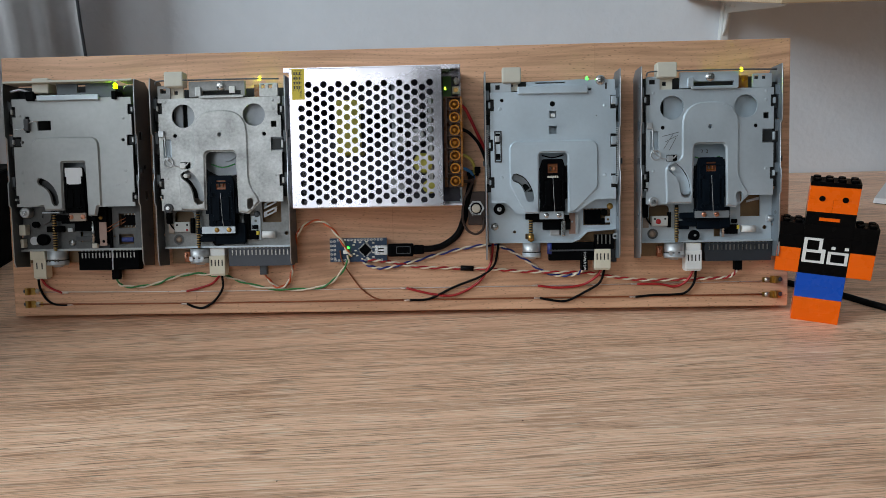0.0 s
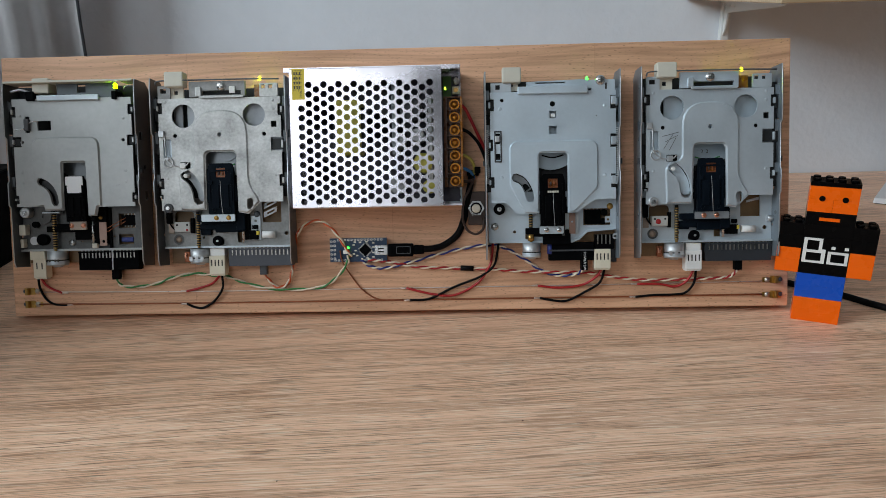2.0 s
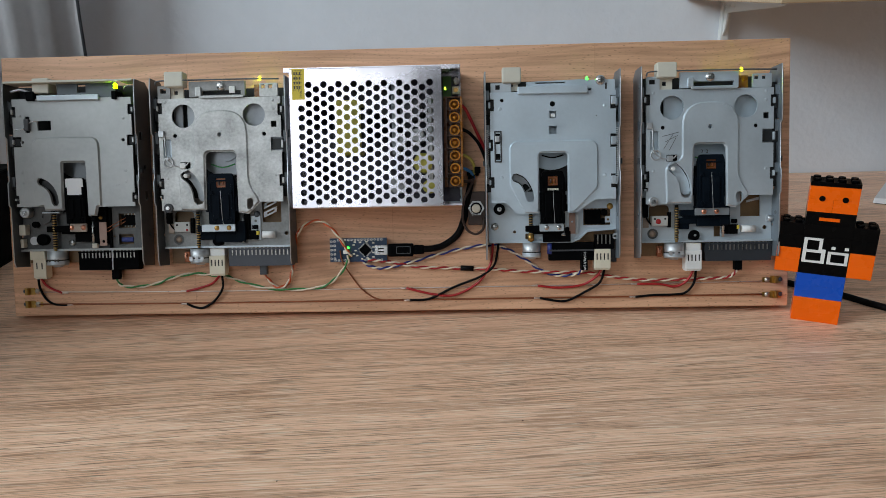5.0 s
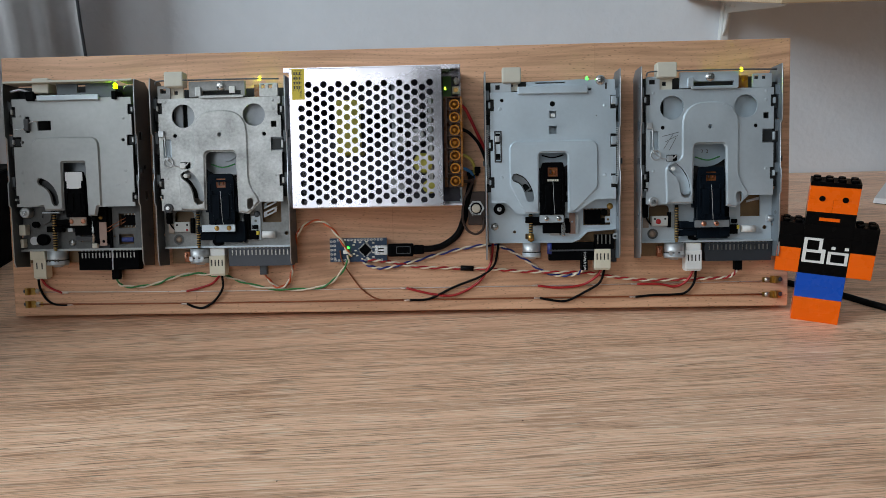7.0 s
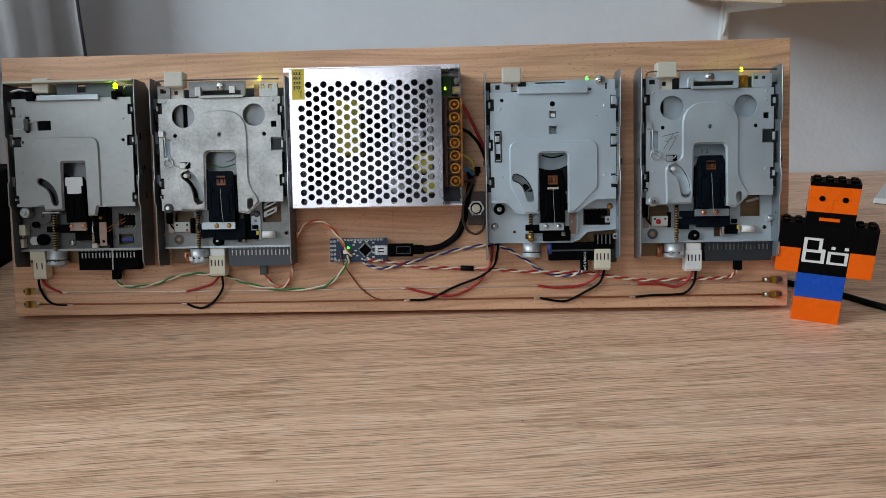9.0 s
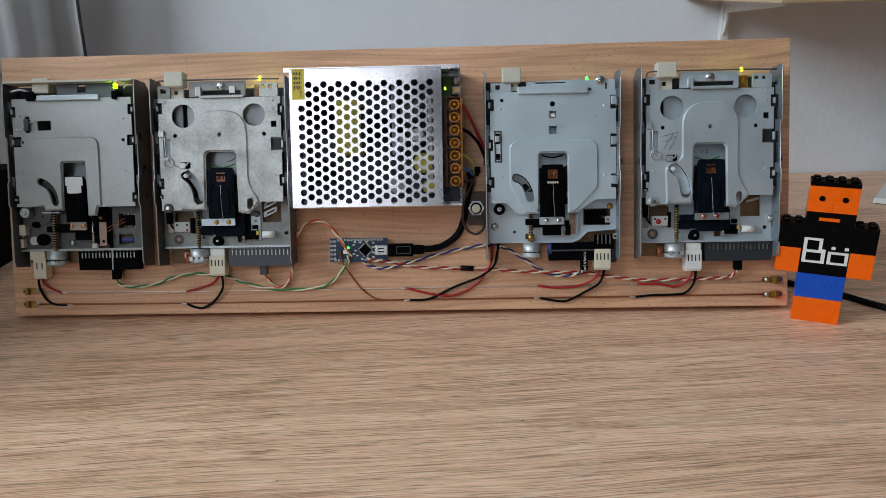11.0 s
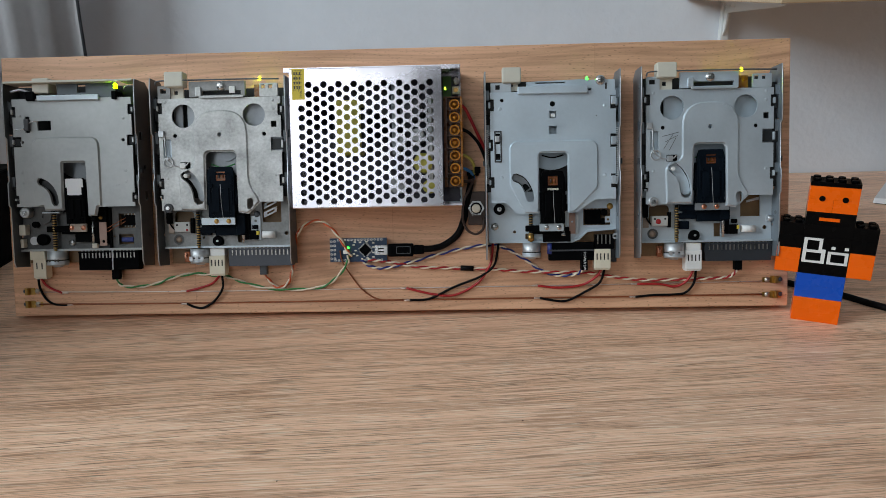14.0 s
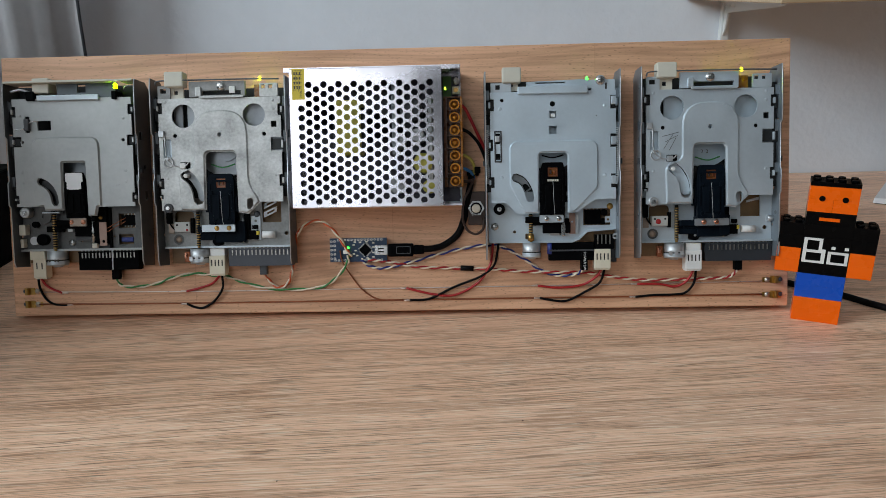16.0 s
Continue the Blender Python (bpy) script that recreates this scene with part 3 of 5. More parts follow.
def chassis(d, xl, xr, y_bar, y_top, holes, material, z=9.0, bar=None):
    bm = sheet(B(), bar or rect(xl, y_bar, xr, 90), holes, z - 1.2, z)
    # the bay floor is coloured near-black so openings above it look shaded
    part("bay_floor", box(B(), -48, 89.5, 4.6, 48, 176.4 if material is M_CHASSIS_SHADED else 172, 5.8), M_BAY_SHADE, d, "floor of the disk bay, painted near-black as its shade")
    return part("chassis_plate", bm, material, d, "stamped steel base plate")


def circuit(d, x0, y0, x1, y1, z, material):
    return part("circuit_board", box(B(), x0, y0, z - 1.4, x1, y1, z, 0), material, d)


HUB_Y = 128


def spindle(d, x, y, r=22, material=None):
    bm = cyl(B(), x, y, 6, r, 3.0, "z", 40)
    cyl(bm, x, y, 9, r * 0.5, 1.5, "z", 24)
    return part("spindle_disc", bm, material or M_INNER, d, "round steel spindle disc under the cradle")


def carriage(d, name, x, yh, yc, wide, material, label, bar, bar_metal, wire=True, screw_metal=None):
    """The moving head carriage: arm, base with bar and screws, coil window, spring wire."""
    a = B()
    top = yh + 7
    sheet(a, fillet([(x - wide / 2, yc + 3), (x + wide / 2, yc + 3), (x + wide / 2, top - 5), (x + wide / 2 - 1.5, top), (x - wide / 2 + 1.5, top), (x - wide / 2, top - 5)], 0.8, 2), [rect(x - 3.6, yh - 3.4, x + 3.6, yh + 3.6)], 17.0, 20.4)
    box(a, x - wide / 2 - 1.5, yc + 14, 16, x - wide / 2, yc + 26, 19)
    box(a, x + wide / 2, yc + 14, 16, x + wide / 2 + 1.5, yc + 24, 19)
    box(a, x - wide * 0.32, yc + 7, 20.4, x - wide * 0.06, yh - 9, 21.2, 0.3)
    box(a, x + wide * 0.06, yc + 7, 20.4, x + wide * 0.32, yh - 9, 21.2, 0.3)
    box(a, x - wide / 2, yc - 3, 11, x + wide / 2, yc + 4, 17.4)
    box(a, x - wide / 2 - 8, yc - 5, 10, x + wide / 2 + 4, yc, 14, 0.5)
    box(a, x - wide / 2 + 2, yc - 11, 10.2, x + wide / 2 + 5, yc - 3, 13.6, 0.5)
    box(a, x - wide / 2 - 11, yc - 3, 12, x - wide / 2, yc + 1.5, 15.6, 0.5)
    box(a, x - wide / 2 + 0.6, yc + 4, 10, x + wide / 2 - 0.6, top - 9, 12.5)
    if wide > 18:
        # guide shoe and follower beside the base
        box(a, x - wide / 2 - 12, yc - 9, 10.4, x - wide / 2 + 2, yc - 4.6, 13.4, 0.6)
        box(a, x + wide / 2 - 1, yc - 10, 11, x + wide / 2 + 6, yc + 5, 15, 0.6)
        box(a, x - wide / 2 + 3, top - 6, 20.4, x + wide / 2 - 3, top - 4.6, 21.0, 0.2)
    c = part(name, a, material, d, label)
    for sx in (-1, 1):
        part("arm_rib", box(B(), x + sx * wide * 0.42 - 0.6, yc + 12, 20.4, x + sx * wide * 0.42 + 0.6, top - 7, 21.0, 0.2), material, c)
        part("arm_lug", box(B(), x + sx * wide * 0.36 - 1.2, yh - 8.5, 20.4, x + sx * wide * 0.36 + 1.2, yh - 5.5, 21.6, 0.3), material, c)
    w = box(B(), x - 3.6, yh - 3.4, 18.2, x + 3.6, yh + 3.6, 18.8)
    cw = part("coil_window", w, M_FOIL, c, "copper-coloured head coil window")
    part("coil_frame", sheet(B(), rect(x - 3.6, yh - 3.0, x + 3.6, yh + 3.0), [rect(x - 2.9, yh - 2.3, x + 2.9, yh + 2.3)], 18.82, 19.3), M_COPPER, cw)
    part("coil", cyl(B(), x - 1.4, yh - 1.4, 19.2, 0.7, 2.8, "y", 10), M_BROWNW, cw)
    part("coil", cyl(B(), x + 1.4, yh - 1.4, 19.2, 0.7, 2.8, "y", 10), M_COPPER, cw)
    for sx in (-1, 1):
        part("pivot", ring(B(), x + sx * wide * 0.3, yc + 6.2, 20.4, 0.9, 1.8, 0.8, "z", 12), material, c)
        part("side_lug", box(B(), x + sx * wide * 0.5 - (0 if sx > 0 else 3), yc + 12, 15, x + sx * wide * 0.5 + (3 if sx > 0 else 0), yc + 17, 18.6, 0.4), material, c)
    x0, x1, thick = bar
    b = sheet(B(), fillet([(x0, yc - thick), (x1, yc - thick), (x1, yc + thick), (x0, yc + thick)], 0.6, 2), [], 17.4, 18.8)
    b_ = part("clamp_bar", b, bar_metal, c, "steel clamp bar")
    for sx in (x - 4.6, x + 4.6):
        screw_part(b_, sx, yc, 18.8, 1.9, screw_metal or M_BRASS)
    if wire:
        part("spring_wire", tube(B(), [(x + 1.5, yc, 20.8), (x + 0.6, yc + 12, 21.8), (x, yh - 6, 21.2)], 0.17, 6), M_ALU, c)
    return c


def eject_button(d, x0, x1, y0, y1, z0, z1, material):
    b = part("eject_button", box(B(), x0, y1 - 11, z0, x1, y1, z1, 0.9), material, d, "beige plastic eject button")
    bm = sheet(B(), fillet([(x0 + 1.5, y0), (x1 - 2, y0), (x1 - 2, y1 - 9), (x0 + 1.5, y1 - 9)], 0.5, 2), [rect(x0 + 5, y0 + 3, x0 + 8, y0 + 6)], z0 + 2, z0 + 3.6)
    part("button_stem", bm, material, b)
    return b


def led(d, x, y, z, material, label="glowing green indicator light", r=1.2):
    bm = cyl(B(), x, y - r * 1.6, z, r, r * 1.6, "y", 12)
    dm = dome(B(), 0, 0, 0, r, r, 12)
    join(bm, dm, 0, Matrix.Translation((x, y, z)) @ Matrix.Rotation(radians(-90), 4, "X"))
    return part("indicator_light", bm, material, d, label)


def roller(d, x, y, z, r, material):
    bm = cyl(B(), x, y, z, r, 6, "z", 18, bev=0.6)
    p = part("roller", bm, material, d)
    part("roller_pin", cyl(B(), x, y, z + 6, r * 0.4, 1.2, "z", 12), M_BRIGHT, p)
    return p


def chip(parent, x0, y0, x1, y1, z, h=2.0, material=None, name="chip", legs=4):
    bm = box(B(), x0, y0, z, x1, y1, z + h, 0.2)
    c = part(name, bm, material or M_BLACK, parent)
    if legs:
        bm = B()
        for i in range(legs):
            xx = x0 + (x1 - x0) * (i + 0.5) / legs
            box(bm, xx - 0.3, y0 - 1.2, z, xx + 0.3, y0 + 0.1, z + 0.6)
            box(bm, xx - 0.3, y1 - 0.1, z, xx + 0.3, y1 + 1.2, z + 0.6)
        part("chip_leads", bm, M_SOLDER, c)
    return c


GROUP = "opened floppy disk drives on the board"
heads = {}

# ---- drive with a square-topped embossed plate and a white head label ----


def drive_a(u):
    d = thing("floppy_drive", "opened grey floppy drive with white label on its head", "floppy drive", on_board(u), GROUP)
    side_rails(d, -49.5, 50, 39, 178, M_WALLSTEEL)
    circuit(d, -47, 42, 49, 120, 4.0, M_BROWNPCB)
    chassis(d, -48.2, 48.8, 53, 172, [rect(26.5, 68.3, 39.4, 79.3), rect(26, 55.6, 37.5, 63.5), circle(-32, 60.4, 4, 14), rect(6.5, 57, 12.5, 77), fillet(rect(-3.6, 58, -1.8, 66), 0.8, 3), circle(22.5, 62, 1, 8), circle(-10.3, 57.6, 2.4, 12)], M_CHASSIS_SHADED)
    part("front_flange", box(B(), -50, 51.6, 5, 49, 53, 12.5), M_ZINC_WORN, d)
    bottom = [(-45, 85.6), (-24.3, 85.6), (-23.5, 82.5), (-9, 82.5), (-8.6, 118), (8.6, 118), (9.2, 78), (15.5, 78), (17, 84.8), (45, 84.8)]
    arc = band([(-26, 104.6), (-20, 101), (-16.2, 95), (-14.8, 88)], 5.6)
    holes = [rect(-26.2, 142.2, -16, 149.4), rect(-35.6, 140.6, -32, 152.8), circle(-38.5, 133.8, 1.3, 10), circle(38.1, 134.1, 1.3, 10), arc]
    emb = [(-31.4, 85.8), (-24, 85.8), (-23.2, 82.7), (-9.2, 82.7), (-8.8, 118.4), (8.8, 118.4), (9.4, 78.2), (15.3, 78.2), (16.8, 85), (20, 85), (20, 137), (-31.4, 137)]
    emb = fillet(emb, [0.2, 0.2, 0.2, 0.2, 1, 1, 0.2, 0.2, 0.2, 1, 8, 8], 5)
    cradle_plate(d, bottom, 165.6, 45, [(152.3, 160.3, 2.6), (130.2, 137.8, 6), (88, 94, 2)], [(152.8, 160.3, 2.6), (130, 137.9, 4), (88, 95, 2)], holes, emb, [arc],
                 [(-39.5, 153.2, 1.4), (38.8, 150.2, 1.4), (-39.5, 111.2, 1.4), (39.1, 111.4, 1.4), (39.2, 103.4, 1.4), (-39, 103.6, 1.4)], M_ZINC_WORN)
    part("latch_lever", sheet(B(), band([(-26, 103), (-20, 100), (-16, 94), (-14, 84)], 5), [], 14, 16), M_GREY, d)
    part("latch_block", box(B(), -35, 142, 19.5, -31.5, 150.5, 23, 0.4), M_GREY, d)
    part("latch_wire", tube(B(), [(-43.5, 143, 21), (-36, 143.5, 21.5), (-30, 148.5, 22), (-25, 148.8, 21)], 0.35, 6), M_BRIGHT, d)
    # front end
    rim = box(B(), -48.5, 176.6, 10, 31.5, 178.2, 24.4, 0.4)
    box(rim, 31.5, 176.8, 22.6, 38, 178, 24.2)
    box(rim, 38, 176.6, 10, 48.5, 178.2, 24.4, 0.4)
    part("front_rim", rim, M_BEIGE, d, "pale front rim bar")
    part("front_shutter", box(B(), -24.7, 163.8, 20.2, 22, 167.8, 22.2, 0.5), M_ZINC, d, "folded steel lip")
    part("inner_bracket", sheet(B(), rect(-12, 165.8, 32, 176.6), [rect(3.5, 170, 10, 176)], 15, 17), M_WALLSTEEL, d)
    part("hinge_left", box(B(), -33, 164, 12, -27, 171, 22, 0.5), M_BLACK, d)
    part("hinge_right", box(B(), 31.5, 164, 12, 35, 170, 22, 0.5), M_BLACK, d)
    part("link_rod", tube(B(), [(-45, 171, 20), (-38, 172.5, 20), (-31, 170.5, 20)], 0.9, 8), M_ALU, d)
    eject_button(d, -28.6, -16, 164, 180.6, 9, 21, M_BEIGE)
    led(d, 34.8, 174.2, 21.5, M_LED, r=1.5)
    part("led_wire", tube(B(), [(47, 174, 20), (42, 173.2, 21), (40, 171, 20)], 0.5, 6), M_BRIGHT, d)
    spindle(d, 0, HUB_Y)
    # mechanism
    lead_screw(d, -21.4, 53, 83, 13)
    motor(d, -29.4, -14.6, 40.4, 51.6, 9.5)
    part("guide_rod", cyl(B(), 8.4, 54, 13, 1.1, 24, "y", 12), M_BRIGHT, d)
    roller(d, -43, 81.3, 9, 4, M_ALU)
    part("end_stop", box(B(), -48, 64, 9, -43, 72, 15, 0.4), M_BEIGE, d)
    part("flex_tail", box(B(), -48, 54.5, 9, -45.5, 61, 14, 0.4), M_BEIGE, d)
    screw_part(d, -10.3, 57.6, 9.2, 2.6)
    part("small_gear", cyl(B(), -38.4, 59.6, 9, 3.2, 3, "z", 18), M_ALU, d)
    part("damper", cyl(B(), -36.6, 72, 9, 2.4, 4, "z", 14), M_BLACK, d)
    chip(d, 28, 70, 38.5, 78, 4.2, 3.5)
    part("rod_carrier", box(B(), -27, 66, 9.1, -15, 70.5, 14.5, 0.6), M_BLACK, d)
    part("black_guide", box(B(), 9.4, 56.5, 9.1, 19.2, 86, 13.2, 0.6), M_BLACK, d)
    part("guide_slope", box(B(), 9.6, 74, 13.2, 13, 86, 17.5, 0.5), M_BLACK, d)
    part("tan_plate", sheet(B(), rect(13.5, 55, 19, 73), [circle(16.4, 58.5, 1.2, 10)], 13.25, 13.7), M_TANBOARD, d)
    screw_part(d, 14.6, 76.5, 13.2, 1.5, M_BRASS)
    part("spindle_collar", cyl(B(), -21.4, 80, 13, 2.4, 4, "y", 14), M_BLACK, d)
    part("spindle_bracket", box(B(), -29, 80.4, 11, -15.5, 81.6, 15.6, 0.2), M_ZINC, d)
    part("black_hub", cyl(B(), -31.6, 60.4, 9, 4.4, 4.5, "z", 20, bev=0.6), M_BLACK, d, "round black hub")
    part("flex_hook", box(B(), -6, 59, 9.1, 8, 62.4, 12.6, 0.6), M_GREY, d)
    part("header_strap", box(B(), 21.3, 36.6, 11.2, 22.1, 52, 12.2, 0.1), M_ALU, d)
    part("black_guide", box(B(), 19.6, 53.2, 9.1, 21.4, 84, 11, 0.3), M_BLACK, d)
    part("lever_plate", sheet(B(), fillet([(-36, 76), (-29, 85), (-24, 84), (-26, 74), (-33, 71)], 1.5, 3), [circle(-31, 78, 1.4, 10)], 9.2, 10.4), M_CHASSIS_SHADED, d)
    part("ribbon_clip", box(B(), -12, 66, 9.1, -8, 69, 12, 0.4), M_ALU, d)
    part("white_block", box(B(), 8, 53.6, 12.3, 12, 57, 15, 0.4), M_BEIGE, d)
    part("capacitor", box(B(), 27, 57.5, 4.2, 36.5, 61, 7.5, 0.6), M_BLUE, d)
    for k in range(2):
        part("contact_spring", tube(B(), [(13, 71 - 2.6 * k, 12), (19, 68.5 - 2.6 * k, 13), (24, 71 - 2.6 * k, 13), (33, 76 - 2.6 * k, 11)], 0.3, 6), M_COPPER, d)
    header(d, -4.9, 41.4, 36.4, 50.9, 3, 11, 16, M_BLACK)
    part("signal_plug", box(B(), 19, 28.7, 4, 24.6, 37, 9, 0.4), M_BLACK, d)
    part("power_socket", box(B(), -42.5, 45, 2, -31, 51.5, 12, 0.4), M_CREAM, d)
    power_plug(d, -41, -31, 31, 46, 2.5, 11, M_CREAM, 2)
    h = carriage(d, "head_carriage", -0.4, 107.6, 77.4, 14.4, M_BLACK, "black head carriage with a white label", (-6.2, 6.4, 3.2), M_TARNISH, False, M_PINKMETAL)
    part("head_label", sheet(B(), fillet(rect(-6.9, 101.8, 6.2, 114.2), 1.2, 3), [], 20.5, 20.9), M_PAPER, h, "blank white sticker")
    heads["a"] = h
    for k in range(3):
        for j in range(2):
            part("stamped_mark", box(B(), 27.5 + k * 2.4, 99.5 - j * 3.4, 20.0, 29 + k * 2.4, 101.3 - j * 3.4, 20.08), M_STAMP, d)
    for k in range(5):
        part("motor_print", box(B(), -27.2 + k * 2.2, 43.4, 16.85, -25.8 + k * 2.2, 45.4, 17.0), M_PRINT, d)
    return d


# ---- drives with two round openings and an arched emboss ----


def drive_b(u, dy, first):
    lab = "opened floppy drive with worn stained steel cradle plate" if first else "opened floppy drive with clean bluish steel cradle plate"
    plate_m = M_STAINED if first else M_ZINC
    d = thing("floppy_drive", lab, "floppy drive", on_board(u), GROUP)
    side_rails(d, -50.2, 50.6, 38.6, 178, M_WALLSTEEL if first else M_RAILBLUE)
    circuit(d, -46, 40, 48, 100, 4.0, M_BROWNPCB)
    y = dy
    chassis(d, -49, 49.5, 51.5 + y, 174 + y, [fillet(rect(-41, 65 + y, -26, 78 + y), 3, 4), rect(26.5, 68.8 + y, 41, 85 + y), fillet([(-12, 51.8 + y), (-3.6, 51.8 + y), (-3.6, 56 + y), (-7.8, 60 + y), (-12, 56 + y)], 1.5, 3), rect(7, 54 + y, 12, 64 + y), circle(44.5, 60.4 + y, 1.6, 10), circle(-19, 58 + y, 1.0, 8), circle(36, 58 + y, 0.8, 8)], M_CHASSIS2_SHADED if first else plate_m)
    part("front_flange", box(B(), -48, 50.2 + y, 4, 49, 51.5 + y, 12.5), M_ZINC, d)
    arc = band([(-27, 106 + y), (-22, 101.5 + y), (-18.5, 95 + y), (-17, 86 + y)], 8.0)
    bottom = [(-45.7, 79 + y), (-12, 79 + y), (-11.4, 109.2 + y), *[(p[0], p[1]) for p in fillet([(-11.4, 109.2 + y), (-11.4, 122 + y), (11.4, 122 + y), (11.4, 109.2 + y)], [0, 4, 4, 0], 5)[1:-1]], (11.4, 109.2 + y), (12, 77 + y), (19.5, 75.6 + y), (28.4, 84.4 + y), (45.7, 84.4 + y)]
    holes = [circle(-27, 148.6 + y, 8.6, 28), circle(25.8, 148.6 + y, 8.3, 28), circle(-33.6, 134.3 + y, 1.5, 12), circle(0, 134.5 + y, 1.6, 12), circle(33, 134.5 + y, 1.5, 12), rect(38.3, 139.4 + y, 42.4, 143.8 + y), rect(-42.8, 118.5 + y, -36.6, 131.8 + y), rect(-31, 109.8 + y, -23, 114.8 + y), arc, fillet(rect(18.8, 79 + y, 23.6, 87.4 + y), 2.4, 4)]
    emb = [(-31.2, 79.3 + y), (-12.3, 79.3 + y), (-11.7, 122.3 + y), (11.7, 122.3 + y), (12.3, 77.3 + y), (19, 76 + y), (28, 84.6 + y), (27.4, 87 + y), (20.6, 98 + y), (20.6, 152.4 + y), (-20, 152.4 + y), (-20, 112 + y), (-32, 106.4 + y)]
    emb = fillet(emb, [0.2, 0.2, 4, 4, 0.2, 0.2, 0.2, 2, 6, 18, 18, 3, 4], 7)
    eh = circle(0, 134.5 + y, 1.6, 12)
    cradle_plate(d, bottom, 161.6 + y, 45.7, [(150.5 + y, 158.5 + y, 3), (95 + y, 103 + y, 2.5), (88 + y, 91 + y, 1.5)], [(148 + y, 156.5 + y, 2.2), (122 + y, 132 + y, 8), (96 + y, 104.5 + y, 2.4)], holes, emb, [arc, eh, fillet(rect(18.8, 79 + y, 23.6, 87.4 + y), 2.4, 4)],
                 [(-40.2, 159.2 + y, 1.4), (40.2, 159 + y, 1.4), (40.3, 153 + y, 1.4), (40.4, 103.4 + y, 1.4), (-40.4, 103 + y, 1.4)], plate_m)
    part("latch_lever", sheet(B(), band([(-27, 107 + y), (-22, 102 + y), (-18, 95 + y), (-16.5, 88 + y)], 6.0 if first else 6.8), [], 13.4 if first else 16.2, 15.4 if first else 18.0), M_INNER if first else M_ZINC_BLUE, d, "curved steel latch lever")
    part("latch_pin", cyl(B(), -26.5, 104.6 + y, 15.4, 1.5, 6.4, "z", 12), M_WHITE, d)
    # torsion spring on the plate
    sp = [(-41.4, 137 + y, 20.6), (-40.6, 118 + y, 20.8), (-38.6, 117.5 + y, 21)] + [(-39 + 3.4 * math.cos(a), 114.6 + y + 3.4 * math.sin(a), 20.9) for a in [math.pi / 2 + k * math.pi / 5 for k in range(1, 12)]] + [(-35, 112.4 + y, 21), (-27, 111.8 + y, 21), (-24, 114.5 + y, 21)]
    part("torsion_spring", tube(B(), sp, 0.45, 6, 4), M_ALU, d, "coiled wire spring")
    part("spring_catch", box(B(), -30.5, 110 + y, 19.4, -26.6, 114 + y, 21.6, 0.3), M_WHITE if first else M_ALU, d)
    part("catch_left", box(B(), -45.5, 133.5 + y, 19, -41.5, 138 + y, 22, 0.3), M_ALU, d)
    part("inner_slide", box(B(), -44, 118 + y, 14.5, -36, 132 + y, 16.5), M_ZINC_BLUE, d)
    part("inner_block", box(B(), 37, 121 + y, 15, 46, 132.5 + y, 17, 0.4), M_INNER, d)
    if first:
        part("shutter_slide", box(B(), -36, 138 + y, 12.5, -29.5, 160 + y, 14), M_INNER, d)
        part("shutter_slide", box(B(), -26, 138 + y, 12.5, -17, 160 + y, 14), M_INNER, d)
    else:
        part("shutter_slide", box(B(), -31.4, 138 + y, 12.5, -17, 160 + y, 14), M_ZINC_BLUE, d)
    part("shutter_slide", box(B(), 16, 138 + y, 12.5, 36, 160 + y, 14), M_INNER if first else M_ZINC_BLUE, d)
    # front end
    part("front_bar", tube(B(), [(-46, 171 + y, 22), (-43, 174 + y, 23), (-20, 174.2 + y, 23.4), (20, 174.2 + y, 23.4), (46, 173.8 + y, 23)], 0.55, 8), M_WALLSTEEL, d)
    # the stained drive's beam takes the darker steel: its recess shade is colour
    part("front_beam", sheet(B(), [(-21.5, 162.3 + y), (20, 162.3 + y), (20, 173.5 + y), (-21.5, 173.5 + y)], [rect(-12, 163.5 + y, 17, 166.8 + y)], 18, 21), M_CHASSIS2_SHADED if first else M_ZINC_BLUE, d)
    part("beam_lip", box(B(), -14, 161.2 + y, 21.02, 19, 162.8 + y, 22.2, 0.3), M_STAINED if first else M_ZINC, d)
    part("beam_tab", box(B(), -16.5, 162.5 + y, 21.1, -12.2, 169.4 + y, 22.3, 0.5), M_STAINED if first else M_ZINC, d)
    if first:
        part("tape_piece", box(B(), 8.5, 164.5 + y, 21.05, 13, 169.5 + y, 22, 0.4), M_WHITE, d)
    screw_part(d, -0.2 if not first else 2.4, 169.8 + y, 21.0, 3.5)
    part("foil_strip", box(B(), 20.5 if not first else 26, 161 + y, 16, 28.2 if not first else 31, 171 + y, 17), M_FOIL, d, "amber flexible foil strip")
    part("front_corner_left", sheet(B(), fillet(rect(-45.5, 161.5 + y, -36, 171 + y), 0.8, 2), [rect(-43.5, 165.5 + y, -39, 169 + y)], 18, 20), M_CHASSIS2_SHADED if first else M_ZINC, d)
    part("front_corner_right", sheet(B(), fillet(rect(30.5, 161.8 + y, 44, 171.6 + y), 0.8, 2), [rect(31.6, 167.6 + y, 35, 170.4 + y), rect(37, 167.6 + y, 40, 170.4 + y)], 18, 20), M_STAINED if first else M_ZINC, d)
    eject_button(d, -38.8, -24.6, 161.5 + y, 180.6 + y, 15, 24, M_BEIGE)
    led(d, 22.6 if not first else 31.0, 175.2 + y, 19.5, M_LED_Y, "glowing yellow-green indicator light", 0.8)
    spindle(d, 0, HUB_Y, 22, M_INNER if first else M_ZINC_BLUE)
    part("head_flex", tube(B(), [(-9, 113 + y, 15), (0, 110.5 + y, 16), (9, 113 + y, 15)], 0.5, 6), M_GREEN, d)
    # mechanism
    lead_screw(d, -21.6, 52 + y, 78 + y, 13)
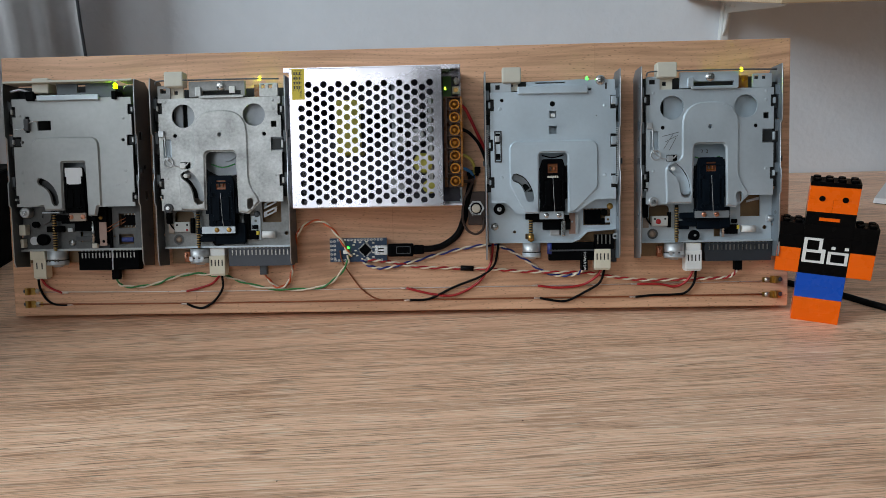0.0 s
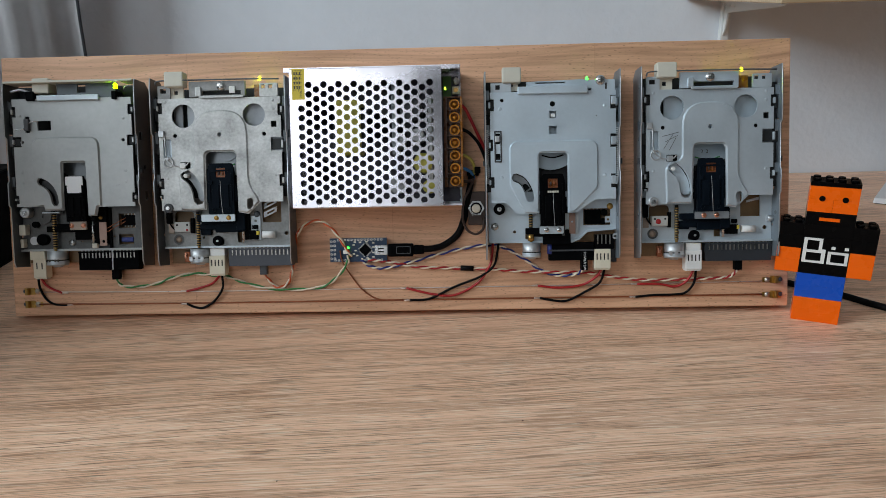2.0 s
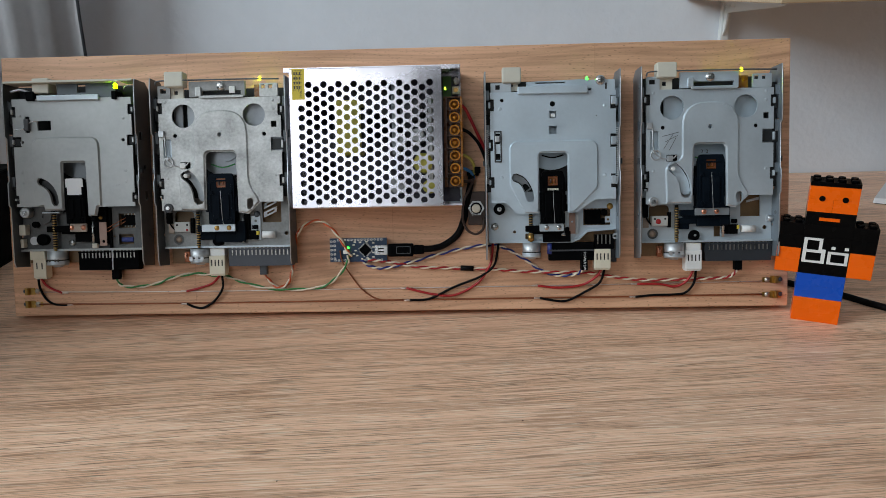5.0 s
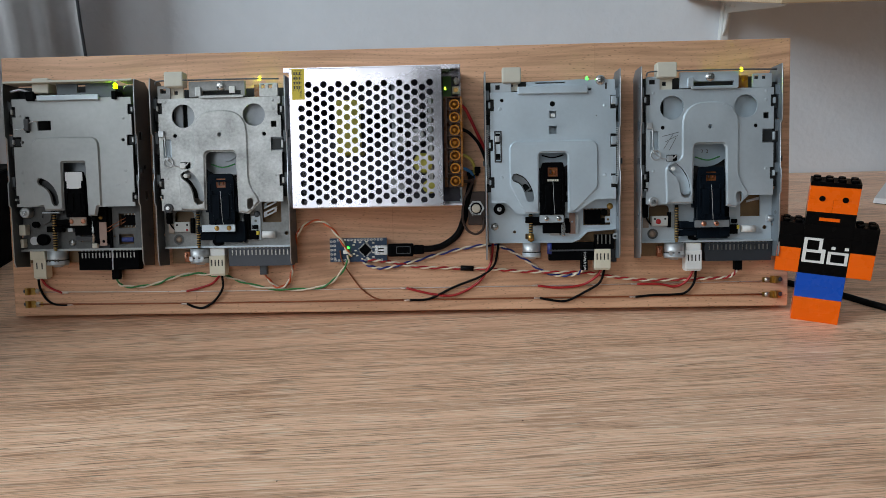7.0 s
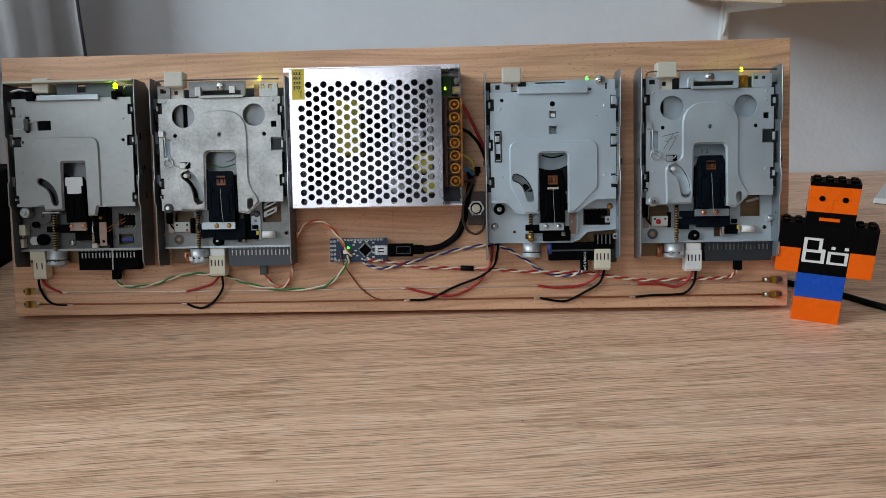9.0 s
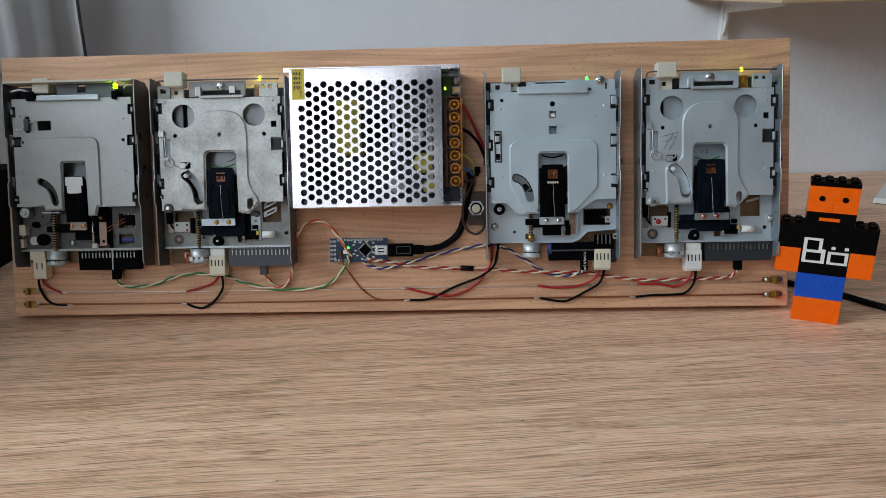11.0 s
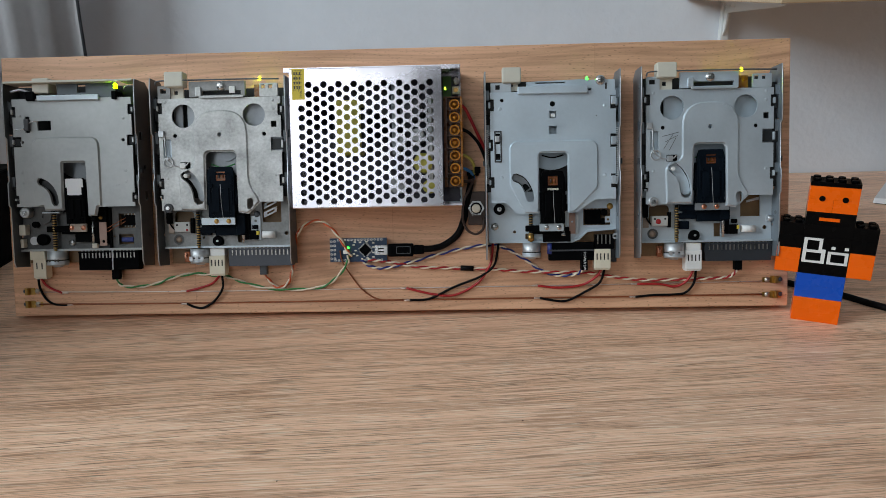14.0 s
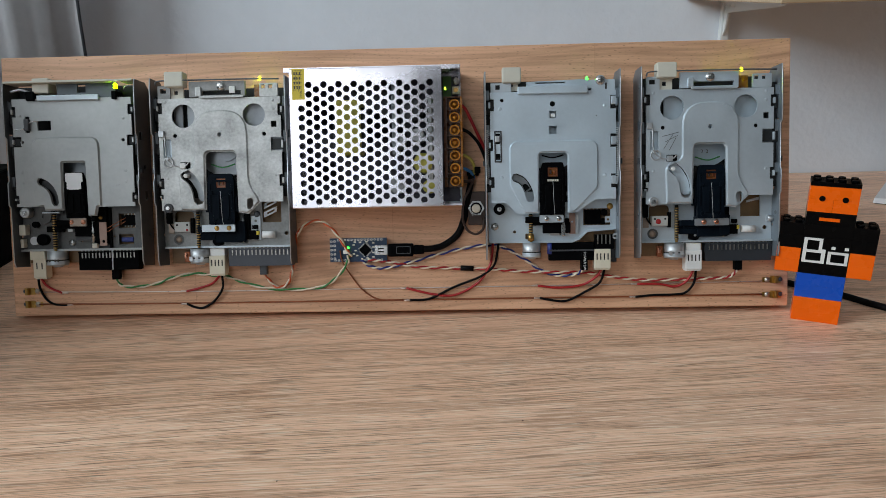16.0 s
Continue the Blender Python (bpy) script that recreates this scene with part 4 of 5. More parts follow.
    m = motor(d, -29.5, -15, 38.6 + y, 49.6 + y, 9)
    for k in range(3):
        part("motor_tab", box(B(), -28 + k * 4.2, 41 + y, 15.6, -25.6 + k * 4.2, 44 + y, 16.6), M_ALU, m)
    part("motor_contacts", box(B(), -34.6, 39.5 + y, 5, -30.6, 47.5 + y, 9, 0.5), M_COPPER, d)
    part("contact_tongue", box(B(), -34.2, 42.5 + y, 9, -32.4, 46.5 + y, 10.4, 0.3), M_PINKMETAL, d)
    roller(d, -40.6, 80.8 + y, 15.2, 3.6, M_GREY if first else M_ALU)
    sens = part("track_sensor", box(B(), -40, 62.7 + y, 9, -27.8, 70.2 + y, 13.5, 0.7), M_SENSOR, d, "small white sensor block")
    for sx in (-37.6, -30):
        part("sensor_hole", cyl(B(), sx, 68 + y, 13.45, 0.8, 0.12, "z", 10), M_CAVITY, sens)
    part("seal_dot", dome(B(), -30.2 if first else -35, 64.2 + y if first else 66 + y, 13.5, 0.9 if first else 2.0, 0.5), M_RED, sens, "red sealing paint")
    screw_part(d, -38.2, 56.8 + y, 9.0, 2.6, M_TARNISH)
    part("screw_washer", ring(B(), -38.2, 56.8 + y, 9.02, 2.6, 3.9, 0.5, "z", 18), M_CHASSIS_SHADED, d)
    part("sensor_bracket", box(B(), -46, 69 + y, 9.1, -42.2, 84 + y, 13.5, 0.8), M_BLACK, d)
    part("contact_strip", box(B(), -45.4, 61.5 + y, 9.1, -41.2, 69 + y, 10.2, 0.2), M_TARNISH, d)
    part("sensor_side_plate", box(B(), -27.8, 61.5 + y, 9.1, -25.4, 73 + y, 12.5, 0.4), M_BLACK, d)
    part("flex_clip", box(B(), 19.2, 64 + y, 9.95, 23.4, 67 + y, 12.2, 0.4), M_BLACK, d)
    part("flex_tip", box(B(), 22.6, 59.6 + y, 10, 24.4, 62.4 + y, 13.4, 0.3), M_YELLOW, d)
    part("spring_arm", tube(B(), [(-42, 84 + y, 12), (-45, 76 + y, 12), (-43, 68 + y, 12), (-40, 64 + y, 11)], 0.6, 6), M_BLACK, d)
    part("black_guide", box(B(), 12.4, 56 + y, 9.1, 17.4, 76 + y, 12.2, 0.5), M_BLACK, d)
    kn = part("hub_knob", cyl(B(), -7.8, 55.4 + y, 6, 3.8, 6, "z", 20, bev=0.5), M_BLACK, d, "black round knob")
    part("knob_pin", cyl(B(), -7.8, 55.4 + y, 12, 0.9, 0.6, "z", 10), M_ALU, kn)
    part("rod_carrier", box(B(), -20, 60 + y, 9.1, -12, 66 + y, 12.6, 0.5), M_HEAD, d)
    part("guide_rod", cyl(B(), 12.6, 53.6 + y, 12.5, 1.1, 24, "y", 12), M_BRIGHT, d)
    part("rod_clip", box(B(), 17, 56 + y, 9, 23.5, 63 + y, 13, 0.4), M_BLACK, d)
    part("copper_tab", sheet(B(), rect(18, 55.5 + y, 25, 74 + y), [circle(21.5, 70 + y, 1.2, 10)], 9.1, 9.9), M_ZINC, d)
    part("spring_cup", cyl(B(), 26.7, 59.6 + y, 10.6, 2.6, 10, "x", 14), M_WHITE, d, "white plastic cup")
    if first:
        for k in range(2):
            z_ = B()
            sheet(z_, [(28, 72.5 + 6.5 * k + y), (37.6, 77 + 6.5 * k + y), (37.6, 81 + 6.5 * k + y), (28, 76.5 + 6.5 * k + y)], [[(30, 74.6 + 6.5 * k + y), (36, 77.4 + 6.5 * k + y), (36, 79 + 6.5 * k + y), (30, 76.2 + 6.5 * k + y)]], 8, 9.6)
            part("contact_loop", z_, M_ALU, d)
        screw_part(d, 22.5, 75 + y, 9.2, 2.6, M_WALLSTEEL)
    else:
        part("ribbon_strip", sheet(B(), [(31, 79 + y), (40, 81 + y), (40, 83 + y), (31, 80.6 + y)], [], 8, 9), M_ALU, d)
        part("side_peg", cyl(B(), 45.5, 67 + y, 11, 2.2, 4, "x", 12), M_ALU, d)
    header(d, 0.2, 48.6, 35.9 + y, 49.4 + y, 3, 11, 15, M_HEADER if first else M_IDC)
    power_plug(d, -14.6, -2.6, 29.8 + y, 44.2 + y, 3, 12.5, M_CREAM if first else M_WHITE)
    part("power_socket", box(B(), -14, 44 + y, 3, -3, 49.8 + y, 11, 0.4), M_WHITE, d)
    part("signal_plug", box(B(), 23, 28.8 + y, 4, 28.4, 36.2 + y, 9, 0.4), M_BLACK if not first else M_GREY, d)
    # stamped code and scratches
    for k in range(5):
        if k != 2:
            part("stamped_mark", box(B(), -5.4 + k * 2.3, 141 + y, 21.3, -3.9 + k * 2.3, 142.8 + y, 21.38), M_STAMP, d)
    if not first:
        for k, (a, b_) in enumerate((((-34, 128), (-22, 131)), ((-32, 124), (-23, 128.5)), ((-33, 119), (-26, 130)), ((-29, 118), (-24, 127)))):
            part("scratch", tube(B(), [(a[0], a[1] + y, 20), (b_[0], b_[1] + y, 20)], 0.18, 5, 2, curve=False), M_GREY, d)
    yh, yc, x = (99.2, 65.7, -0.8) if first else (105.4, 70.9, 1.2)
    bar = (-17 + x + 1, 8.5, 2.6) if first else (-9.8, 15, 2.6)
    h = carriage(d, "head_carriage", x, yh, yc, 19.5, M_HEAD, "blue-black head carriage" if first else "black head carriage", bar, M_ZINC if first else M_INNER, True, M_BRASS if first else M_PINKMETAL)
    heads["b" if first else "d"] = h
    if not first:
        cu = bpy.data.curves.new("disc_text", "FONT")
        cu.body, cu.size, cu.align_x, cu.align_y = "3  2", 3.6 * MM, "CENTER", "CENTER"
        cu.materials.append(M_PRINT)
        tx = new("lettering", cu)
        tx.parent, tx.matrix_basis = d, Matrix.Translation((-0.0006, 0.1172, 0.01056))
    return d


# ---- drive with an octagonal emboss ----


def drive_c(u):
    d = thing("floppy_drive", "opened floppy drive with smooth pale blue-grey steel cradle", "floppy drive", on_board(u), GROUP)
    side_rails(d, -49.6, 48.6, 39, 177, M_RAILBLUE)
    circuit(d, -30, 52, 48, 100, 4.0, M_BROWNPCB)
    bar = [(-47.6, 53.4), (14.8, 52.8), (20, 55), (26, 60.6), (47.6, 62), (47.6, 90), (-47.6, 90)]
    chassis(d, 0, 0, 0, 0, [rect(23.4, 64.2, 43.6, 76.6), rect(-6, 64.2, -2.4, 70.4), rect(-1, 57, 8, 64), fillet(rect(-20, 54.2, -13.6, 58.6), 0.6, 2), circle(-28, 60, 1.2, 10)], M_ZINC_BLUE, bar=bar)
    part("front_flange", sheet(B(), [(-47.8, 51.8), (15, 51.4), (20.4, 53.6), (26.4, 59.2), (47.6, 60.8), (47.6, 62), (26, 60.6), (20, 55), (14.8, 52.8), (-47.8, 53.4)], [], 5, 10.6), M_ZINC_BLUE, d)
    slot = fillet([(-10.4, 112), (-10.4, 117.9), (10.4, 117.9), (10.4, 112)], [0, 3.5, 3.5, 0], 5)
    bottom = [(-45.6, 81.9), (-34.4, 81.8), (-26.8, 73.8), (-10.4, 73.8), *slot, (10.4, 73.8), (17.2, 74.4), (30.3, 83.4), (45.6, 83.7)]
    arc = band([(-28, 100.5), (-22.5, 97.5), (-18.5, 91), (-17, 84.5)], 6.2)
    holes = [circle(-0.2, 153.3, 2, 16), rect(-2.5, 143, 2.3, 148.4), rect(-3, 131.4, 2.9, 137.3), rect(-42.7, 125, -38.6, 132.6), rect(-42, 113.5, -38.5, 118), arc, circle(-37, 156.5, 1.3, 10)]
    emb = [(-21, 74.2), (-10.7, 74.2), (-10.7, 118.2), (10.7, 118.2), (10.7, 74.2), (15.4, 74.8), (32.4, 92), (32.4, 127), (-32, 127), (-32, 94.4)]
    emb = fillet(emb, [0.5, 0.2, 3.5, 3.5, 0.2, 0.5, 3, 7, 7, 3], 6)
    cradle_plate(d, bottom, 162.4, 45.6, [(149, 157.5, 2.8), (120, 128.4, 1.8), (93, 101, 2.6)], [(149, 158.8, 4), (121.4, 131, 4), (92, 102, 3.6)], holes, emb, [arc],
                 [(-38.4, 150.3, 1.6), (37.7, 151.3, 1.6), (-37.6, 100.4, 1.6), (37.5, 101, 1.6)], M_ZINC_BLUE)
    part("latch_lever", sheet(B(), band([(-28, 101), (-22, 97.6), (-18, 91), (-20.5, 94)], 4.6), [], 13.4, 15.4), M_INNER, d, "curved steel latch lever")
    part("spring_frame", sheet(B(), rect(-42.8, 111.6, -37.4, 134.5), [rect(-41.8, 112.6, -38.4, 133.5)], 20.02, 20.6), M_GREY, d)
    part("spring_catch", box(B(), -42.2, 126.4, 20, -39, 130.8, 22, 0.3), M_ALU, d)
    for yy in (123, 152, 94.5):
        part("side_clip", box(B(), 42.2, yy, 18.4, 45.4, yy + 6, 21.6, 0.4), M_ZINC, d)
    part("through_peg", box(B(), -1.6, 143.6, 16, 1.8, 146.4, 19, 0.2), M_WHITE, d)
    for sx in (-48.0, 47.0):
        coil = [(sx + 1.0 * math.cos(k * 0.9), 96 + k * 0.22, 20.5 + 1.0 * math.sin(k * 0.9)) for k in range(180)]
        part("tension_spring", tube(B(), coil, 0.28, 5, curve=False), M_ALU, d, "long wire tension spring")
    # front end
    part("front_shutter", box(B(), -25.6, 160.4, 20.1, 25.2, 165.8, 22.6, 0.6), M_ZINC_BLUE, d, "folded steel lip")
    part("front_beam", sheet(B(), [(-19, 164), (34, 164), (34, 169), (20, 170.6), (-19, 169.4)], [rect(-12.4, 168, 9, 169)], 17, 19.6), M_ZINC_BLUE, d)
    part("front_corner_left", sheet(B(), rect(-45, 162.6, -30, 169), [rect(-41.5, 164.4, -38.2, 168)], 17, 19.6), M_ZINC, d)
    part("front_corner_right", sheet(B(), fillet(rect(28, 162, 45, 170), 0.6, 2), [rect(38, 163, 39.4, 168)], 18, 19.8), M_ZINC_BLUE, d)
    eject_button(d, -36.6, -23, 163.5, 179.8, 14, 23, M_BEIGE)
    led(d, 24.9, 171.6, 19, M_LED_PURE, "glowing emerald indicator light", 1.0)
    screw_part(d, 34.6, 169.6, 19.8, 3.8)
    spindle(d, 0, HUB_Y, 22, M_ZINC_BLUE)
    part("head_flex", tube(B(), [(-8, 116.4, 16), (0, 114.6, 17), (8, 116.4, 16)], 0.5, 6), M_BLACK, d)
    # mechanism
    lead_screw(d, -16.2, 54, 73.5, 13)
    part("bearing", cyl(B(), -16.2, 53.2, 13, 2.4, 5, "y", 14), M_BRASS, d)
    motor(d, -22.2, -8.8, 40.6, 51.6, 9.2)
    screw_part(d, -42.8, 64.2, 9.0, 3.0, M_BRIGHT)
    screw_part(d, 43.2, 78.1, 9.0, 2.4, M_BRASS)
    roller(d, -39.5, 77.3, 9, 4.2, M_BLACK)
    part("copper_tab", sheet(B(), rect(12.8, 58, 17.4, 73.4), [circle(15, 67, 0.8, 8)], 9.1, 9.9), M_TANBOARD, d, "copper-toned contact strip")
    part("tab_edge", box(B(), 17.4, 58, 9.1, 19.4, 73.4, 11, 0.3), M_ZINC, d)
    part("rod_clamp", box(B(), 6.4, 56.6, 9.2, 9.4, 73, 14, 0.4), M_BRIGHT, d)
    part("clamp_block", box(B(), -1.6, 57, 7, 5.4, 63.5, 11, 0.5), M_ALU, d)
    chip(d, 25, 65, 36, 75.8, 4.4, 5, legs=4)
    part("sensor_pegs", cyl(cyl(B(), 39, 73.5, 5, 2.4, 5, "z", 12), 38.4, 67, 5, 2.2, 4, "z", 12), M_BLACK, d)
    part("small_lug", sheet(B(), rect(39.5, 66, 44, 70.6), [circle(41.8, 68.2, 1, 8)], 8.8, 9.8), M_ZINC, d)
    part("yellow_wires", tube(B(), [(-33, 70, 6), (-28, 73, 7), (-25, 71, 6)], 0.8, 6), M_YELLOWW, d)
    c = part("data_connector", box(B(), -2.6, 38, 3, 31, 51.4, 11, 0.5), M_BLACK, d, "black multi-pin data connector")
    part("connector_band", box(B(), -2.4, 45, 11, 31, 46.2, 11.4), M_GREY, c)
    part("capacitor", cyl(B(), -1.5, 43, 9, 2.2, 8, "y", 14), M_BLUE, d, "dark blue capacitor")
    p = part("pin_housing", box(B(), 32, 46, 3, 46, 57, 10, 0.3), M_BLACK, d)
    for k in range(4):
        part("pin", box(B(), 33.5 + k * 3, 50, 10, 34.3 + k * 3, 57, 10.7), M_SOLDER, p)
    part("trim_pot", ring(B(), 47, 55.6, 8, 1.0, 2.2, 2), M_ALU, d)
    power_plug(d, 31.2, 43.4, 31.5, 46.2, 2.5, 11, M_CREAM)
    s = part("signal_plug", box(B(), 21.6, 30.4, 3, 26.2, 44.6, 11.6, 0.4), M_BLACK, d)
    cu = bpy.data.curves.new("plug_text", "FONT")
    cu.body, cu.size, cu.align_x, cu.align_y = "POWER SW", 2.6 * MM, "CENTER", "CENTER"
    tx = new("lettering", cu)
    cu.materials.append(M_WHITE)
    tx.parent, tx.matrix_basis = s, Matrix.Translation((0.0239, 0.0375, 0.01165)) @ Matrix.Rotation(radians(-90), 4, "Z")
    part("foot_lug", box(B(), 44, 36, 1, 48.8, 46, 6, 0.4), M_IDC, d)
    hc = heads["c"] = carriage(d, "head_carriage", -0.5, 106.4, 72.2, 17.6, M_BLACK, "black head carriage", (-10.2, 7.4, 2.8), M_ZINC, True, M_BRIGHT)
    for k in range(6):
        part("printed_mark", box(B(), -4.4 + k * 1.4, 99.6, 20.42, -3.4 + k * 1.4, 101.1, 20.5), M_BEIGE, hc)
    part("small_hole", cyl(B(), 31.5, 144, 19.98, 0.45, 0.1, "z", 8), M_CAVITY, d)
    return d


drive_1 = drive_a(-235.7)
drive_2 = drive_b(-124.75, 1.8, True)
drive_3 = drive_c(120.75)
drive_4 = drive_b(233.8, 0.0, False)

# ---- power supply ----


def rebase(t, u, v):
    """Sets the thing's origin to (u, v) on the board, keeping its parts in place."""
    t.matrix_world = on_board(u, v)
    for o in t.children_recursive:
        if o.type == "MESH":
            o.data.transform(Matrix.Translation((-u * MM, -v * MM, 0)))
        else:
            o.matrix_basis = Matrix.Translation((-u * MM, -v * MM, 0)) @ o.matrix_basis
    return t


def holed_cell(bm, cx, cy, x0, x1, y0, y1, r, z0, z1):
    """A rectangle of plate with one round hole."""
    angles = sorted([2 * math.pi * (i + 0.5) / 12 for i in range(12)] + [math.atan2(b - cy, a - cx) % (2 * math.pi) for a in (x0, x1) for b in (y0, y1)])
    inner, outer, deep = [], [], []
    for a in angles:
        c, s = math.cos(a), math.sin(a)
        k = min((x1 - cx) / c if c > 1e-6 else (x0 - cx) / c if c < -1e-6 else 1e9, (y1 - cy) / s if s > 1e-6 else (y0 - cy) / s if s < -1e-6 else 1e9)
        inner.append(bm.verts.new((cx + r * c, cy + r * s, z1)))
        deep.append(bm.verts.new((cx + r * c, cy + r * s, z0)))
        outer.append(bm.verts.new((cx + k * c, cy + k * s, z1)))
    n = len(angles)
    for i in range(n):
        j = (i + 1) % n
        bm.faces.new((inner[i], outer[i], outer[j], inner[j]))
        bm.faces.new((deep[i], inner[i], inner[j], deep[j]))


def power_supply():
    t = thing("power_supply", "perforated aluminium switching power supply with yellow sticker", "power supply", on_board(0))
    tray = box(B(), -72, 80.8, 0, 53.8, 180.4, 1.4)
    box(tray, -72, 179, 1.4, 53.8, 180.4, 35)
    box(tray, -72, 80.8, 1.4, 53.8, 82.0, 12)
    box(tray, 41.5, 80.8, 1.4, 53.8, 82.0, 8)
    box(tray, -72, 177.4, 35, 53.8, 180.4, 36.2)
    part("base_tray", tray, M_COVER, t)
    # cover: side skirts, plain margins and the staggered holes, column by column
    cv = B()
    x0, x1, y0, y1, zt, zb = -67.6, 40.4, 81.2, 178.9, 38.0, 37.0
    box(cv, x0, y0, 2, x0 + 1, y1, zb)
    box(cv, x0 + 1, y0, 8, x1, y0 + 1, zb)
    box(cv, x0 + 1, y1 - 1, 14, x1, y1, zb)
    pitch, row, r = 5.38, 6.62, 2.4
    first = -59.3
    cols = 18
    left = first - pitch / 2
    for k in range(cols):
        cx = first + k * pitch
        top = 168.0 if k % 2 else 164.7
        if k == 0:
            top = 151.4
        ys = []
        y = top
        while y > y0 + 2.6:
            ys.append(y)
            y -= row
        a, b = cx - pitch / 2, cx + pitch / 2
        up = ys[0] + row / 2
        down = max(ys[-1] - row / 2, y0)
        for y in ys:
            holed_cell(cv, cx, y, a, b, max(y - row / 2, y0), y + row / 2, min(r, y - y0 - 0.25), zt - 1.0, zt)
        cv.faces.new([cv.verts.new(p) for p in ((a, up, zt), (b, up, zt), (b, y1, zt), (a, y1, zt))])
        if down > y0 + 0.01:
            cv.faces.new([cv.verts.new(p) for p in ((a, y0, zt), (b, y0, zt), (b, down, zt), (a, down, zt))])
    right = first + (cols - 0.5) * pitch
    for a, b in ((x0, left), (right, x1)):
        cv.faces.new([cv.verts.new(p) for p in ((a, y0, zt), (b, y0, zt), (b, y1, zt), (a, y1, zt))])
    # the rounded bends at the rim
    for i in range(4):
        p, q = math.pi / 2 * i / 4, math.pi / 2 * (i + 1) / 4
        for yy, s in ((y0, -1), (y1, 1)):
            va = (zt - 1 + math.cos(p), yy + s * 0.8 * math.sin(p))
            vb = (zt - 1 + math.cos(q), yy + s * 0.8 * math.sin(q))
            cv.faces.new([cv.verts.new(c) for c in ((x0, va[1], va[0]), (x1, va[1], va[0]), (x1, vb[1], vb[0]), (x0, vb[1], vb[0]))])
    for v in cv.verts:
        if v.co.z > zb - 0.1 and v.co.x > 0:
            v.co.z -= 0.0007 * v.co.x ** 2
    cover = part("cover", cv, M_COVER, t, "perforated bright aluminium cover")
    lab = part("sticker", box(B(), -65.6, 157.8, 38.05, -56.7, 179.5, 38.25), M_YELLOW, cover, "yellow date sticker with a printed grid")
    g = B()
    for k in range(4):
        box(g, -64.8 + k * 1.9, 163.5, 38.26, -64.6 + k * 1.9, 178.6, 38.3)
    for k in range(6):
        box(g, -64.8, 164.5 + k * 2.7, 38.26, -58.2, 164.7 + k * 2.7, 38.3)
    for k in range(3):
        for j in range(4):
            box(g, -64.2 + k * 1.9, 165.2 + j * 3.3, 38.26, -63.3 + k * 1.9, 167.2 + j * 3.3, 38.3)
    part("sticker_print", g, M_PRINT, lab)
    cu = bpy.data.curves.new("sticker_text", "FONT")
    cu.body, cu.size, cu.align_x, cu.align_y = "2018", 2.3 * MM, "CENTER", "CENTER"
    tx = new("lettering", cu)
    cu.materials.append(M_PRINT)
    tx.parent, tx.matrix_basis = lab, Matrix.Translation((-0.0593, 0.1614, 0.03832)) @ Matrix.Rotation(radians(90), 4, "Z")
    # inside
    part("circuit_board", box(B(), -64, 84, 5, 52, 177, 6.6), M_DARKPCB, t)
    tr = part("transformer", box(B(), -36, 119, 7, -19, 158, 31, 1.5), M_TRAFO, t, "yellow-taped transformer")
    part("transformer_core", box(B(), -40, 124, 7, -15, 153, 24, 1), M_GREY, tr)
    for x, y, r_, h, m in ((18, 150, 8, 26, M_GREY), (26, 112, 7, 25, M_TRAFO), (6, 96, 6, 22, M_ALU), (-50, 150, 10, 24, M_BLACK), (-50, 108, 9, 20, M_BLACK), (8, 128, 5, 20, M_ALU), (22, 132, 5, 22, M_ALU), (-20, 98, 6, 18, M_GREY), (30, 95, 5, 18, M_TRAFO)):
        part("capacitor", cyl(B(), x, y, 6.6, r_, h, "z", 18, bev=0.8), m, t)
    part("heat_sink", box(B(), 4, 118, 6.6, 8, 172, 30, 0.5), M_INNER, t)
    part("heat_sink", box(B(), 30, 100, 6.6, 33, 160, 28, 0.5), M_ALU, t)
    part("coil", ring(B(), -8, 140, 8, 4, 9, 12, "z", 20), M_BLACK, t)
    # terminal side
    block = B()
    box(block, 41.2, 94.4, 6.6, 54.8, 160.2, 14)
    box(block, 41.2, 94.4, 14, 43.6, 160.2, 21)
    tb = part("terminal_block", block, M_AMBERD, t, "amber screw terminal block")
    for k in range(8):
        y = 94.4 + k * 9.3
        part("divider", box(B(), 43.6, y - 0.1 if k else y, 14, 54.8, y + 0.9, 19.4, 0.2), M_AMBERD, tb)
    for k in range(7):
        y = 98.9 + k * 9.38
        s = screw_part(tb, 49, y, 14.4, 2.5, M_TSCREW, "terminal_screw")
        part("clamp_washer", box(B(), 45.6, y - 3.2, 14, 52.6, y + 3.2, 14.45), M_AMBERD, s)
        part("screw_rim", ring(B(), 49, y, 14.5, 2.9, 3.9, 1.2, "z", 18), M_TSCREW, s)
    part("cover_strip", box(B(), 53.4, 94.4, 14, 54.9, 160.2, 20.4, 0.3), M_AMBER, tb, "amber plastic guard strip")
    led(t, 42.6, 166.4, 21, M_LED_DIM, r=0.85)
    part("trimmer", box(B(), 47.6, 163.2, 6.6, 53, 168.6, 13, 0.4), M_CREAM, t)
    part("trimmer_slot", cyl(B(), 50.3, 165.9, 13, 1.7, 0.8, "z", 12), M_BRASS, t)
    part("green_board", box(B(), 40.6, 161, 6.7, 47, 177, 8), mat("green_board", (0.07, 0.16, 0.04), 0.45, 0, 0.2, 120), t)
    screw_part(t, 50.4, 173.2, 9, 2.7)
    screw_part(t, 50, 87, 4, 2.7, M_WALLSTEEL)
    part("mount_lug", box(B(), 42, 83, 1.4, 53.5, 92.6, 4), M_ZINC, t)
    return rebase(t, -9, 130)


power_supply()

# ---- controller board ----


